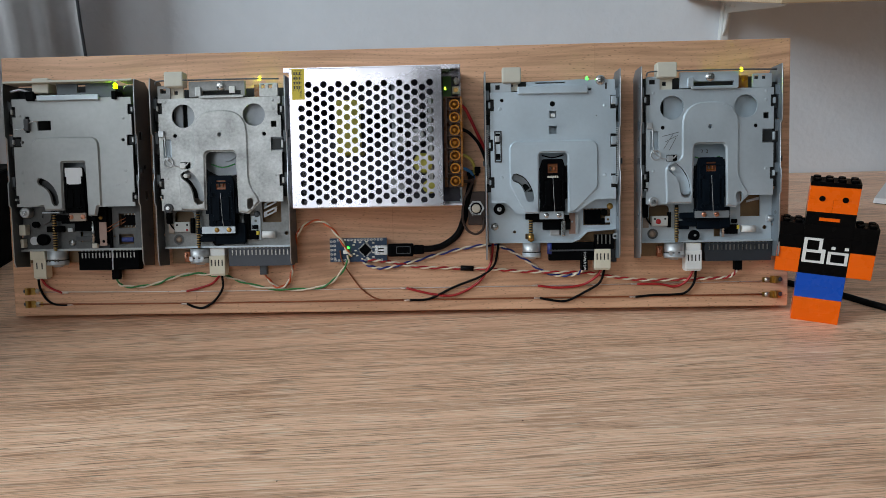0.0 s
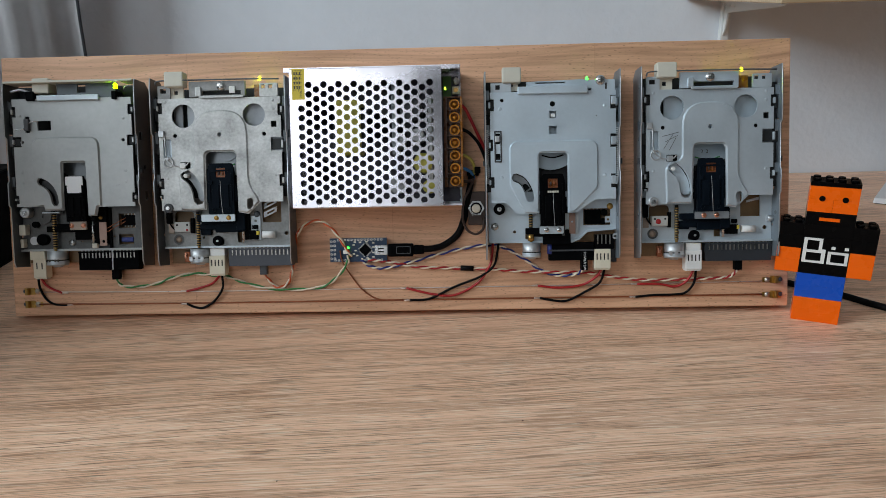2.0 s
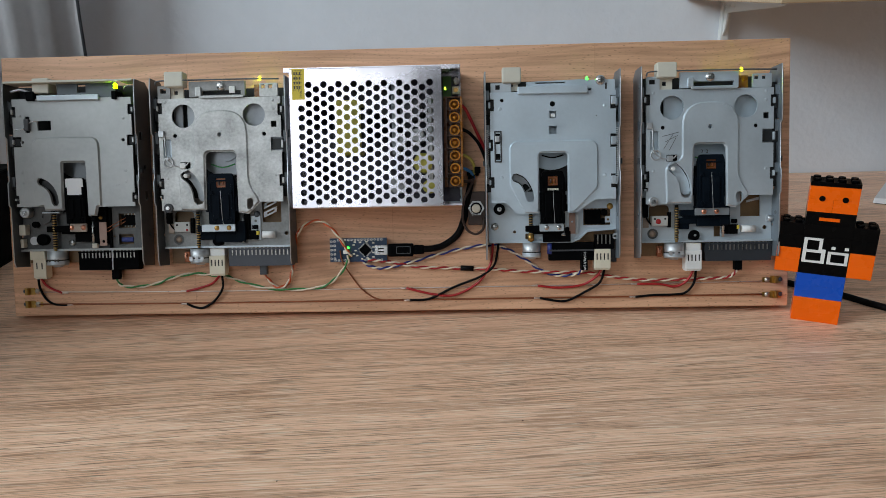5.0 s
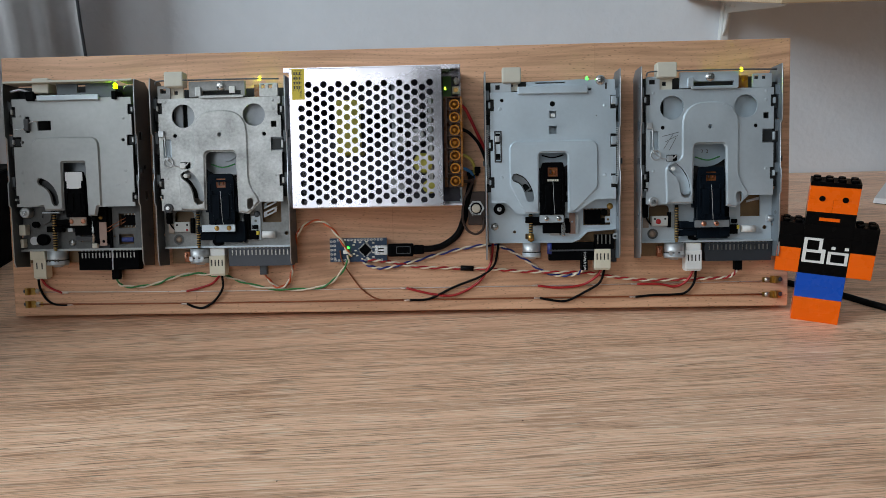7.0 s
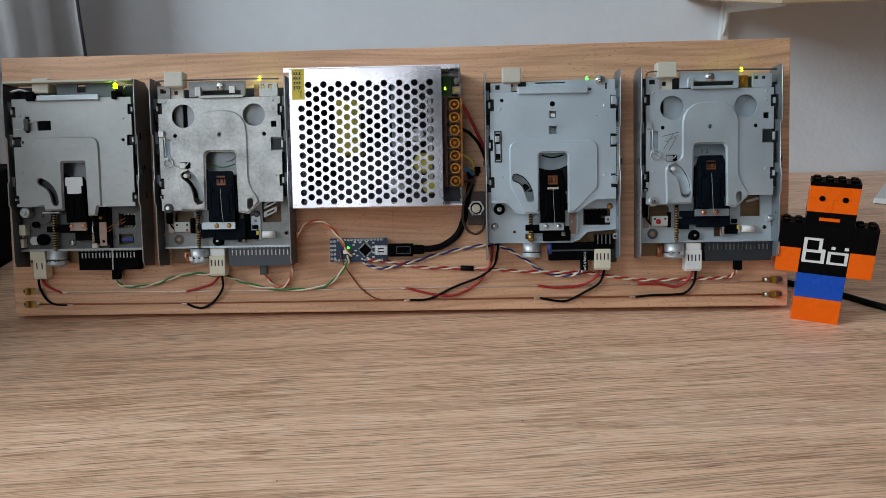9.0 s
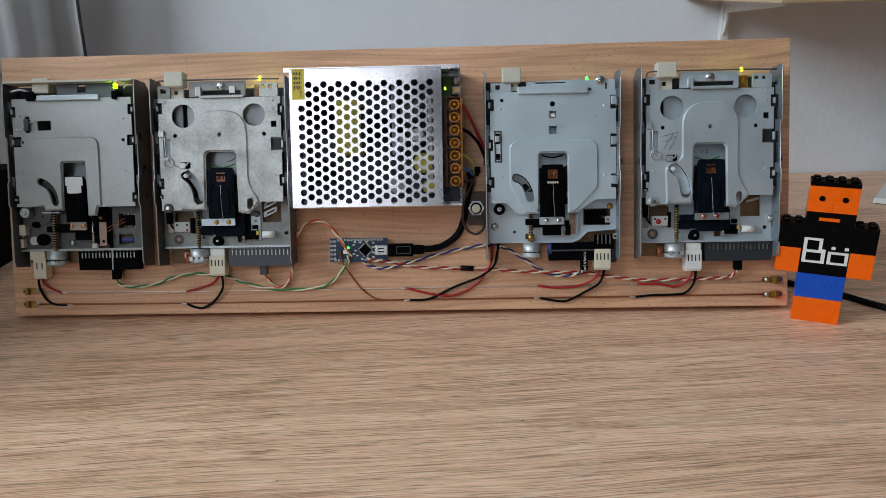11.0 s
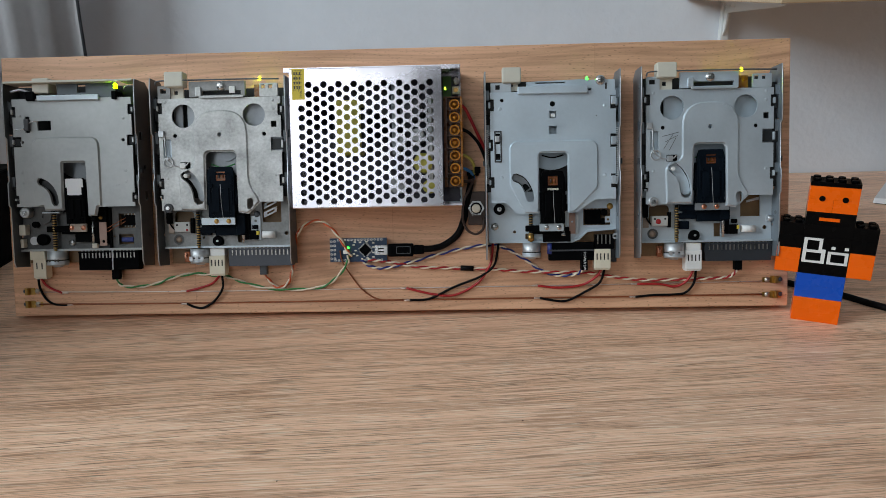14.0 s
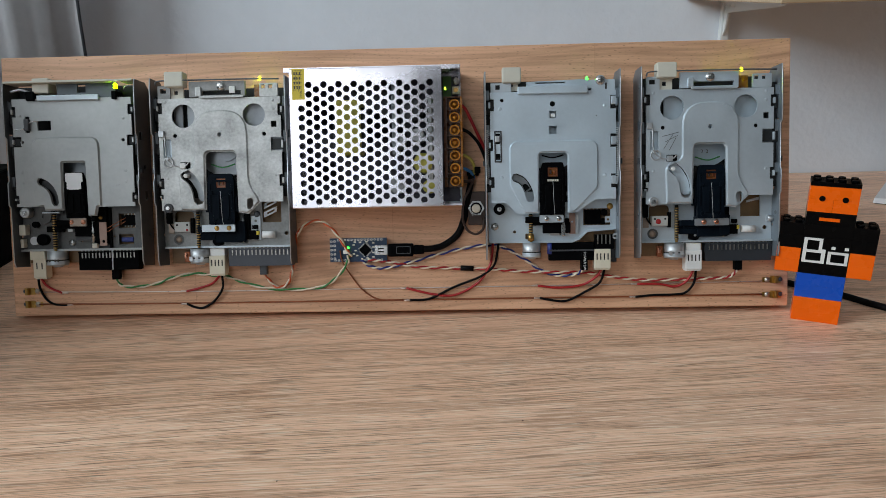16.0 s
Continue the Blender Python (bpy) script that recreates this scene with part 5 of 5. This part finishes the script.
def controller():
    t = thing("controller_board", "small blue microcontroller board with gold pin holes", "circuit board", on_board(0))
    p = part("board", box(B(), -48.4, 39, 2.4, -4.6, 57.2, 4.0), M_BLUEPCB, t)
    part("pin_header_low", box(B(), -42, 39.4, 0, -8, 41.4, 2.4), M_BLACK, t)
    part("pin_header_high", box(B(), -42, 54.8, 0, -8, 56.8, 2.4), M_BLACK, t)
    for k in range(15):
        for y in (40.3, 55.9):
            if y > 50 and k < 1:
                continue
            if y < 50 and 4 < k < 9:
                continue
            x = -44.2 + 2.54 * k
            part("pin_pad", ring(B(), x, y, 4.0, 0.45, 0.95, 0.25, "z", 10), M_SOLDER, p)
    for i in range(2):
        for j in range(5):
            part("pin_pad", ring(B(), -47.2 + 2.5 * i, 41.6 + 3.3 * j, 4.0, 0.45, 1.0, 0.3, "z", 10), M_SOLDER, p)
    c = B()
    join(c, box(B(), -3.5, -3.5, 0, 3.5, 3.5, 1.2, 0.15), 0, Matrix.Translation((-21, 48.1, 4.02)) @ Matrix.Rotation(radians(45), 4, "Z"))
    ch = part("processor", c, M_BLACK, t, "black square processor chip")
    lg = B()
    for s in range(4):
        for k in range(8):
            b = box(B(), -3.1 + k * 0.8, 3.4, 0, -2.75 + k * 0.8, 4.6, 0.4)
            join(lg, b, 0, Matrix.Translation((-21, 48.1, 4.02)) @ Matrix.Rotation(radians(45 + 90 * s), 4, "Z"))
    part("processor_leads", lg, M_SOLDER, ch)
    u = part("usb_socket", box(B(), -13.6, 44.3, 4.0, -3.4, 51.6, 8.0, 0.4), M_BRIGHT, t, "bright metal usb socket")
    part("socket_slot", box(B(), -10.8, 46.2, 7.98, -6.4, 47.2, 8.06), M_CAVITY, u)
    part("socket_slot", box(B(), -10.8, 48.6, 7.98, -6.4, 49.6, 8.06), M_CAVITY, u)
    part("status_light", box(B(), -35, 49, 4.0, -33.4, 50.6, 4.9, 0.2), M_LED_PURE, t, "lit green status light")
    part("reset_button", box(B(), -38, 45.4, 4.0, -35, 48, 5.6, 0.3), M_WHITE, t)
    for x, y in ((-30, 45), (-30, 52), (-39.5, 51), (-27.5, 43.8), (-15, 53.4), (-15, 42.6), (-32, 43), (-39, 43.5), (-37, 53.5), (-25, 54), (-28.5, 47.6), (-32.5, 46.6), (-14.8, 50.2), (-15, 46), (-40.5, 47.4), (-29, 54.2), (-20, 54.3), (-19.5, 41.8)):
        part("small_component", box(B(), x - 0.9, y - 0.5, 4.0, x + 0.9, y + 0.5, 4.8), M_BEIGE if x > -31 else M_GREY, t)
    return rebase(t, -26, 48)


controller()

# ---- cables ----


def cable(name, label, m, points, r, material, category="wire", seg=8):
    u, v = points[0][0], points[0][1]
    bm = tube(B(), [(p[0] - u, p[1] - v, p[2]) for p in points], r, seg)
    return solid(name, bm, material, label, category, m @ Matrix.Translation((u * MM, v * MM, 0)))


def twisted(name, label, points, turns, ma, mb, r=0.68):
    u, v = points[0][0], points[0][1]
    t = thing(name, label, "wire", on_board(u, v), "twisted signal wires on the board")
    pts = [(p[0] - u, p[1] - v, p[2]) for p in points]
    for m, ph in ((ma, 0.0), (mb, math.pi)):
        part("strand", tube(B(), twist(pts, turns, r * 1.02, ph), r, 8, curve=False), m, t)
    return t


def lead(label, material, points, group="power leads soldered to the bus wires"):
    o = cable("power_lead", label, on_board(0), points, 0.92, material)
    tip = points[-1]
    s = dome(B(), tip[0] - points[0][0], tip[1] - points[0][1], 0.5, 1.1, 0.9, 10)
    part("solder_joint", s, M_SOLDER, o)
    e, f = Vector(points[-1]), Vector(points[-2])
    way = Vector((e.x - f.x, 0, 0)).normalized() * 4.5
    e = e - Vector((points[0][0], points[0][1], 0))
    part("bared_end", tube(B(), [e, e + way * 0.5 + Vector((0, 0, 0.1)), e + way], 0.7, 8, 3), M_TINNED, o, "bared tinned wire end")
    return tagged(o, group=group)


usb = thing("usb_cable", "black usb cable plugged into the controller board", "cable", on_board(0))
pl = part("plug", box(B(), -3.2, 42.8, 3.2, 16, 52.6, 9.6, 1.0), M_BLACK, usb)
part("plug_mark", sheet(B(), fillet(rect(3, 45, 14, 50.6), 1, 3), [fillet(rect(3.5, 45.5, 13.5, 50.1), 0.8, 3)], 9.6, 9.8), M_GREY, pl)
part("strain_relief", box(B(), 16, 44.4, 4, 24, 51.2, 9, 0.9), M_BLACK, usb)
part("cord", tube(B(), [(23, 48, 6.2), (32, 48.6, 5), (40, 51.2, 3.4), (49.6, 58.6, 3.2), (54.6, 70, 3.4), (57.4, 83.5, 4), (60, 96, 5), (61.5, 104, 5)], 2.5, 12), M_BLACKW, usb)
rebase(usb, 4, 48)

twisted("green_white_wire", "green and white twisted wire pair lying on the board", [(-213.8, 29, 6), (-212.4, 23.6, 3), (-201.3, 22.1, 2), (-185.6, 24.1, 1.8), (-172.1, 28.8, 2), (-156.5, 31.6, 2), (-143.2, 30.5, 2), (-130, 29, 1.8), (-116.9, 24.4, 1.8), (-99.5, 19.7, 1.8), (-77.5, 18.1, 1.8), (-55.5, 20, 1.8), (-43.4, 27.7, 3), (-35.3, 38, 5), (-34, 44, 5.5)], 9, M_GREEN, M_WHITEW)
twisted("orange_white_wire", "orange and white twisted wire pair beside a drive", [(-98.2, 31, 6), (-95.5, 24.5, 2.5), (-89.8, 20, 2), (-82.6, 22.6, 2), (-78.9, 30.4, 3), (-78, 39.1, 2), (-75.5, 50, 2), (-73.2, 60, 6), (-66.5, 68, 7), (-56.8, 71, 8), (-47.9, 67, 8), (-40.7, 58.3, 7), (-35.8, 49.5, 6), (-32, 43, 5)], 8, M_ORANGEW, M_WHITEW)
twisted("blue_white_wire", "blue and white twisted wire pair across the board", [(-24.3, 41, 5), (-18.4, 35.6, 2.4), (-7.1, 33.6, 2), (10.4, 37.3, 1.8), (32.2, 43, 1.8), (53.9, 47.8, 1.8), (73.3, 50.1, 1.6), (86.2, 47.3, 2), (101.1, 38.4, 2), (113.9, 29.6, 2), (126.8, 25.9, 2), (139.6, 27, 3.5), (144.7, 31, 6)], 14, M_BLUE, M_WHITEW)
twisted("red_white_wire", "red and white twisted wire pair across the board", [(-19.1, 40.4, 5), (-2.6, 38.4, 2.6), (19, 34.1, 2), (45, 32.8, 1.8), (75.2, 31.5, 1.8), (101, 29.3, 1.8), (126.8, 28.5, 3.6), (148.2, 27.7, 2.4), (169.5, 23.9, 1.8), (190.9, 21.5, 1.8), (216.4, 21.5, 1.8), (237.6, 22, 2), (254.5, 23.1, 3), (260, 29, 6)], 21, M_RED, M_WHITEW)
sl = B()
join(sl, cyl(B(), -5, 0, 0, 2.0, 10, "x", 12), 0, Matrix.Rotation(radians(-3), 4, "Z"))
solid("heat_shrink_sleeve", sl, M_BLACKW, "black sleeve round the red and white wires", "sleeve", on_board(56.5, 32.6, 2.0))

lead("red power lead with bared soldered end", M_RED, [(-275, 31, 5), (-272.8, 24.6, 2), (-267.6, 20.9, 1.4), (-260.6, 18, 1.2)])
lead("black power lead with bared soldered end", M_BLACKW, [(-276.8, 31, 5), (-276.8, 22.4, 3.4), (-273.4, 13.5, 1.6), (-266.9, 9.2, 1.4), (-257, 8.6, 1.2)])
lead("red power lead with bared soldered end", M_RED, [(-133.6, 30.5, 6), (-141.3, 23.9, 2), (-152.5, 20.1, 1.4), (-162, 17.9, 1.2)])
lead("black power lead looping to the bus wire", M_BLACKW, [(-132, 30.5, 6), (-133, 20.3, 3), (-139.5, 10.8, 1.8), (-148.7, 4.9, 1.4), (-156, 5.4, 1.3), (-162, 8, 1.2)])
lead("red power lead curving down from a drive", M_RED, [(77.4, 60, 3), (76.6, 52, 3), (75.6, 42, 2.8), (73.4, 33.6, 4.4), (64.3, 20.9, 1.5), (46.8, 12.0, 1.4), (29.5, 12.9, 1.3), (9.6, 17.8, 1.2)])
lead("black power lead curving down from a drive", M_BLACKW, [(81.6, 60, 3), (81, 52, 3), (79.6, 44, 2.8), (77, 34.6, 4.6), (66.5, 26.1, 3.2), (46.9, 18.4, 1.8), (27.3, 9.4, 1.3), (12.2, 8.4, 1.2)])
lead("red power lead with bared soldered end", M_RED, [(159.6, 33, 5), (154.6, 25, 4.6), (143.9, 18.3, 1.6), (126.7, 16.4, 1.4), (110.4, 18.2, 1.2)])
lead("black power lead looping to the bus wire", M_BLACKW, [(161.2, 33, 5), (157.4, 20.3, 3.0), (146, 12.8, 1.8), (133.1, 6.5, 1.4), (124.5, 6.3, 1.3), (112, 8.6, 1.2)])
lead("red power lead with bared soldered end", M_RED, [(228, 31, 6), (222.8, 20.6, 3.8), (214.3, 16.1, 1.6), (203.6, 18, 1.4), (186, 18.4, 1.2)])
lead("black power lead looping to the bus wire", M_BLACKW, [(229, 31, 6), (228.4, 19.4, 3.2), (222.8, 11.6, 1.8), (214.3, 9.9, 1.4), (199.4, 9.7, 1.3), (184.6, 8.5, 1.2)])
cable("brown_wire", "thin brown wire from the controller to the bus wire", on_board(0), [(-40.4, 48, 5.4), (-39, 40, 5), (-34.6, 30.5, 1.4), (-24.8, 17.3, 1), (-11.9, 9.4, 0.9), (7, 8.9, 0.8)], 0.55, M_COPPER)
cable("bus_wire", "tinned bus wire stretched along the board", on_board(0), [(-281, 19.0, 1.5), (-150, 17.6, 0.6), (0, 17.8, 0.6), (150, 18.2, 0.6), (280, 19.2, 1.5)], 0.42, M_TINNED)
cable("bus_wire", "bare copper bus wire stretched along the board", on_board(0), [(-281, 9.4, 1.5), (-150, 8.5, 0.7), (0, 8.7, 0.7), (150, 8.8, 0.7), (280, 9.2, 1.5)], 0.62, M_COPPER)


def terminal(u, v, flip):
    t = thing("brass_terminal", "bent brass terminal screwed to the board", "terminal", on_board(u, v), "brass terminals at the board ends")
    s = -1 if flip else 1
    b = box(B(), -4, -2.7, 0, 4, 2.7, 0.8)
    box(b, -1.6, -2.7, 0.8, 0.6, 2.7, 4.4, 0.4)
    box(b, min(s * 4, s * 10), -1.8, 0, max(s * 4, s * 10), 1.8, 0.8)
    part("tab", b, M_BRASS, t)
    join_ = dome(B(), s * 6.5, 0, 0.8, 2.1, 1.6, 12)
    part("solder_blob", join_, M_SOLDER, t)
    screw_part(t, -s * 3.4, 0, 0.8, 1.7, M_WALLSTEEL)
    return t


for v in (20.0, 9.8):
    terminal(-287, v - 0.4, False)
    terminal(290.5, v + 0.2 if v > 15 else v - 0.8, True)

cable("red_supply_wire", "red wire running from the terminal block", on_board(0), [(53, 155.5, 15), (57, 152, 13), (60, 146.6, 10), (64.5, 137, 8), (70.5, 124.5, 4), (73, 118, 2)], 1.2, M_RED)
cable("black_supply_wire", "black wire running from the terminal block", on_board(0), [(53, 137, 15), (57, 136, 13), (61, 133.4, 10), (66.5, 127, 8), (70.6, 118.5, 4), (73, 111, 2)], 1.2, M_BLACKW)
cable("yellow_earth_wire", "yellow-green wire bent into the cable tie", on_board(0), [(53, 118, 15), (56, 117.6, 14), (60.7, 114.5, 11), (63.2, 109, 8), (62.4, 103, 5)], 1.2, M_YELLOWW)
cable("blue_mains_wire", "light blue wire bent into the cable tie", on_board(0), [(53, 108.6, 15), (56.3, 107.8, 13), (60.5, 105.4, 8), (62.8, 101, 5)], 1.2, M_BLUEW)
cable("brown_mains_wire", "dark brown wire bent into the cable tie", on_board(0), [(53, 99, 15), (57, 98.6, 12), (61, 98.8, 8), (62, 96, 5)], 1.2, M_BROWNW)
tie = B()
ring(tie, 62, 103, 2, 3.4, 4.4, 4, "y", 14)
box(tie, 63.2, 104.6, 6, 67.8, 109.4, 11, 0.6)
solid("cable_tie", tie, M_BLACK, "black cable tie round the supply wires", "cable tie", on_board(0))
cable("brown_loop_wire", "dark brown wire looped round the push button", on_board(0), [(62.6, 101, 7), (58.9, 92.2, 8), (54.9, 83.7, 8), (53.9, 70.9, 7.6), (57, 62.4, 7), (63.4, 58.8, 6.6), (68.8, 62.1, 6.6), (69.6, 68, 7), (68.6, 72, 3)], 0.95, M_BROWNW)

pb = thing("push_button", "round white push button on a dark bracket", "push button", on_board(0))
part("bracket", box(B(), 58, 65.6, 0, 71.4, 91, 5, 0.8), M_BROWNW, pb, "dark brown plastic bracket")
part("nut", sheet(B(), circle(64.2, 78.4, 6.2, 6), [circle(64.2, 78.4, 4.2, 18)], 5, 8), M_BRIGHT, pb, "bright hexagonal nut")
part("collar", ring(B(), 64.2, 78.4, 5, 3.35, 4.3, 4.2, "z", 20), M_BLACK, pb)
part("cap", cyl(B(), 64.0, 78.2, 5, 3.3, 6.2, "z", 20, bev=0.7), M_CREAMCAP, pb, "white cap")
rebase(pb, 64, 78)

# ---- brick figure ----


def figure():
    bm = B()
    OR, BL, BK, WH = 0, 1, 2, 3

    def brick(x0, y0, z0, x1, y1, z1, mi):
        box(bm, x0 + 0.03, y0 + 0.03, z0 + 0.015, x1 - 0.03, y1 - 0.03, z1 - 0.015, 0.1, mi)

    def studs(x0, x1, y0, y1, z, mi):
        nx, ny = round((x1 - x0) / 8), round((y1 - y0) / 8)
        for i in range(nx):
            for j in range(ny):
                cyl(bm, x0 + 4 + 8 * i, y0 + 4 + 8 * j, z, 2.45, 1.8, "z", 16, mi=mi, bev=0.2)

    H = 9.6
    for k in range(2):
        brick(-16, 0, k * H, 16, 16, (k + 1) * H, OR)
        brick(-16, 0, (2 + k) * H, 16, 16, (3 + k) * H, BL)
    for k in range(4):
        brick(-16, 0, (4 + k) * H, 16, 16, (5 + k) * H, BK)
    for s in (-1, 1):
        for k in range(2):
            a, b = sorted((s * 16, s * 32))
            brick(a, 0, (4 + k) * H, b, 16, (5 + k) * H, OR)
            brick(a, 0, (6 + k) * H, b, 16, (7 + k) * H, BK)
        a, b = sorted((s * 16, s * 32))
        studs(a, b, 0, 16, 8 * H, BK)
    brick(-16, 0, 8 * H, 16, 16, 9 * H, BK)
    box(bm, -7.4, -0.35, 8 * H + 3.2, 6.0, 0.3, 8 * H + 5.6, 0, OR)
    brick(-16, 0, 9 * H, 0, 16, 10 * H, OR)
    brick(0, 0, 9 * H, 16, 16, 10 * H, OR)
    brick(-16, 0, 10 * H, 16, 16, 11 * H, OR)
    for x in (-7.4, 7.4):
        cyl(bm, x, 0.2, 10 * H + 0.6, 2.0, -0.6, "y", 18, mi=BK)
    brick(-16.1, -0.1, 11 * H, 16.1, 16.1, 11 * H + 3.2, BK)
    studs(-16, 16, 0, 16, 11 * H + 3.2, BK)

    # white strokes on the chest
    def stroke(x0, z0, x1, z1):
        box(bm, x0, -0.4, z0, x1, 0.2, z1, 0, WH)

    z = 47.4
    for a in ((-14.8, z, -12.4, z + 19.2), (-12.4, z, 0.2, z + 1.7), (-2.4, z + 1.7, 0.2, z + 8), (-12.4, z + 8, 0.2, z + 10), (-4.6, z + 10, -2.4, z + 17.4), (-12.4, z + 17.4, -2.4, z + 19.2), (-2.4, z + 10, 0.2, z + 11)):
        stroke(*a)
    for a in ((1.8, z, 4, z + 9.8), (13, z, 15.2, z + 9.8), (4, z, 13, z + 1.7), (4, z + 8, 13, z + 9.8), (3.6, z + 11.6, 6.2, z + 13.8), (12.2, z + 11.6, 14.8, z + 13.8)):
        stroke(*a)
    bmesh.ops.scale(bm, vec=(0.972, 0.972, 0.972), verts=bm.verts[:])
    return solid("toy_figure", bm, [M_TOYORANGE, M_TOYBLUE, M_TOYBLACK, M_WHITE], "orange, blue and black plastic brick figure standing on the desk", "toy figure", pose(0.3118, -0.0181, 0, 0, 0, -23))


figure()

# ---- around the board ----
cable("black_cable", "black cable lying on the desk behind the figure", I4, [(250, 60, 2.6), (305, 58, 2.6), (330, 43, 2.6), (353, 22.5, 2.6), (374, -1.5, 2.6), (420, -40, 2.6), (520, -60, 2.6)], 2.6, M_BLACKW, "cable", 10)
tray = B()
sheet(tray, fillet([(512, 277), (600, 235), (720, 300), (700, 400), (600, 395)], [3, 20, 30, 30, 20], 6), [], 1.2, 7, inset=1.0)
# thin black layer drawn as the shadow under the case
sheet(tray, fillet([(514, 278), (600, 238), (716, 302), (697, 396), (602, 392)], [3, 20, 30, 30, 20], 6), [], 0, 1.2, mi=1)
solid("flat_case", tray, [M_PAPER, M_BLACK], "flat white case on the desk, the shade under it drawn as a black layer", "case", I4)
bx = B()
box(bx, -600, -110, 0, -386, 190, 86, 3)
# unseen tall block, added to keep window light off the board's left end
box(bx, -660, -170, 0, -450, 150, 305, 6)
box_and_blocker = solid("black_box_with_shade_block", bx, M_BLACK, "low matt black box on the desk, with an unseen tall block added to shade the board", "box", I4)
# curtain of gathered cloth with a dark hem
cur = B()
rows_, cols_ = 26, 60
grid = []
for i in range(rows_):
    z = 2 + (1640 - 2) * (i / (rows_ - 1)) ** 1.6
    edge = -378.5 - 5 * math.sin(z * 0.012)
    line = []
    for j in range(cols_):
        f = j / (cols_ - 1)
        x = -900 + (edge + 900) * f
        y = 350 + 12 * math.sin(f * 34 + 0.5 * math.sin(z * 0.004)) * (0.6 + 0.4 * math.sin(f * 9)) + 5 * math.sin(f * 80)
        line.append(cur.verts.new((x, y, z)))
    grid.append(line)
for i in range(rows_ - 1):
    for j in range(cols_ - 1):
        f = cur.faces.new((grid[i][j], grid[i][j + 1], grid[i + 1][j + 1], grid[i + 1][j]))
        f.smooth, f.material_index = True, 1 if j >= cols_ - 2 else 0
bmesh.ops.solidify(cur, geom=cur.faces[:], thickness=1.5)
curtain = solid("curtain", cur, [M_CURTAIN, M_HEM], "grey gathered curtain with a dark hem", "curtain", I4)
# shelf on its rail and bracket
solid("shelf_rail", box(B(), 372, 415, -100, 382, 425.5, 1200, 1.0), M_BRACKET, "white upright shelf rail on the wall", "shelf rail", I4)
brk = B()
sheet(brk, fillet([(415, 176), (410, 182), (404, 203.5), (262, 213.0), (250, 214.5), (246, 219), (415, 219)], [0.5, 1, 3, 2, 3, 1, 0.5], 4), [circle(398, 211, 1.6, 10), circle(384, 212, 1.6, 10)], 0, 2.0, lambda a, b, c: (374 + c, a, b))
box(brk, 376, 246, 217.4, 384, 415, 219)
solid("shelf_bracket", brk, M_BRACKET, "white pressed-steel shelf bracket", "bracket", I4)
solid("wall_shelf", box(B(), 329, 150, 219.2, 1300, 424, 237.2, 0.8), M_SHELFWOOD, "wooden wall shelf on white brackets", "shelf", I4)

for cx, cy in ((87.3, -143.0), (-44.4, -196.0)):
    cr = B()
    dome(cr, 0, 0, 0, 0.45, 0.35, 8)
    solid("crumb", cr, M_BLACK, "tiny dark crumb lying on the desk", "crumb", pose(cx * MM, cy * MM, 0))


def motions():
    # displacement of each head along its drive, in millimetres
    T = [0, 0.5, 1, 1.5, 2, 2.5, 3, 3.5, 4, 4.5, 5, 5.5, 6, 6.5, 7, 7.5, 8, 8.5, 9, 9.5, 10, 10.5, 11, 11.5, 12, 12.5, 13, 13.5, 14, 14.5, 15, 15.5, 16]
    D = {
        "a": [0, 1.3, -4.2, -8.4, -6.5, -2.6, 0, 0, -5.2, -9.5, -8.0, -4.5, -1.5, -1.0, -3.25, -8.4, -9.7, -10.3, -7.1, -2.5, 0.5, -3.0, -6.8, -6.8, -5.2, -2.6, 1.3, -2.6, -8.1, -11, -11, -6.5, -3.9],
        "b": [0, 1.3, 3.2, 9.0, 9.0, 5.8, 3.9, 1.3, -1.9, -2.0, 1.5, 5.5, 9.0, 7.8, 1.3, -0.6, -0.6, -0.6, 3.2, 7.0, 9.5, 8.0, 5.8, 3.9, -0.6, -1.9, 3.2, 5.1, 6.5, 10.3, 7.8, 7.1, 1.3],
        "c": [0, 0, -5.1, -9.5, -10.8, -8.9, -0.6, -1.9, -7.0, -10.5, -9.0, -5.0, -0.5, 1.3, -2.5, -2.5, -2.5, -3.8, -8.3, -11, -10, -7.0, -4.0, -1.9, 0.6, 1.3, -3.1, -7.6, -8.9, -11.4, -10.8, -7.0, -2.5],
        "d": [0, 3.8, 3.8, 1.9, -0.6, -3.7, -8.8, -8.2, -5.6, -2.0, 2.0, 4.5, 4.0, 1.9, -6.9, -8.8, -8.8, -1.2, 1.3, 4.0, 5.0, 2.0, -1.5, -4.4, -8.2, -5.6, -3.1, -0.6, 5.7, 0, -5.0, -8.2, -5.6],
    }
    for key, head in heads.items():
        walk(head, [(t, Matrix.Translation((0, y * MM, 0))) for t, y in zip(T, D[key])])


motions()
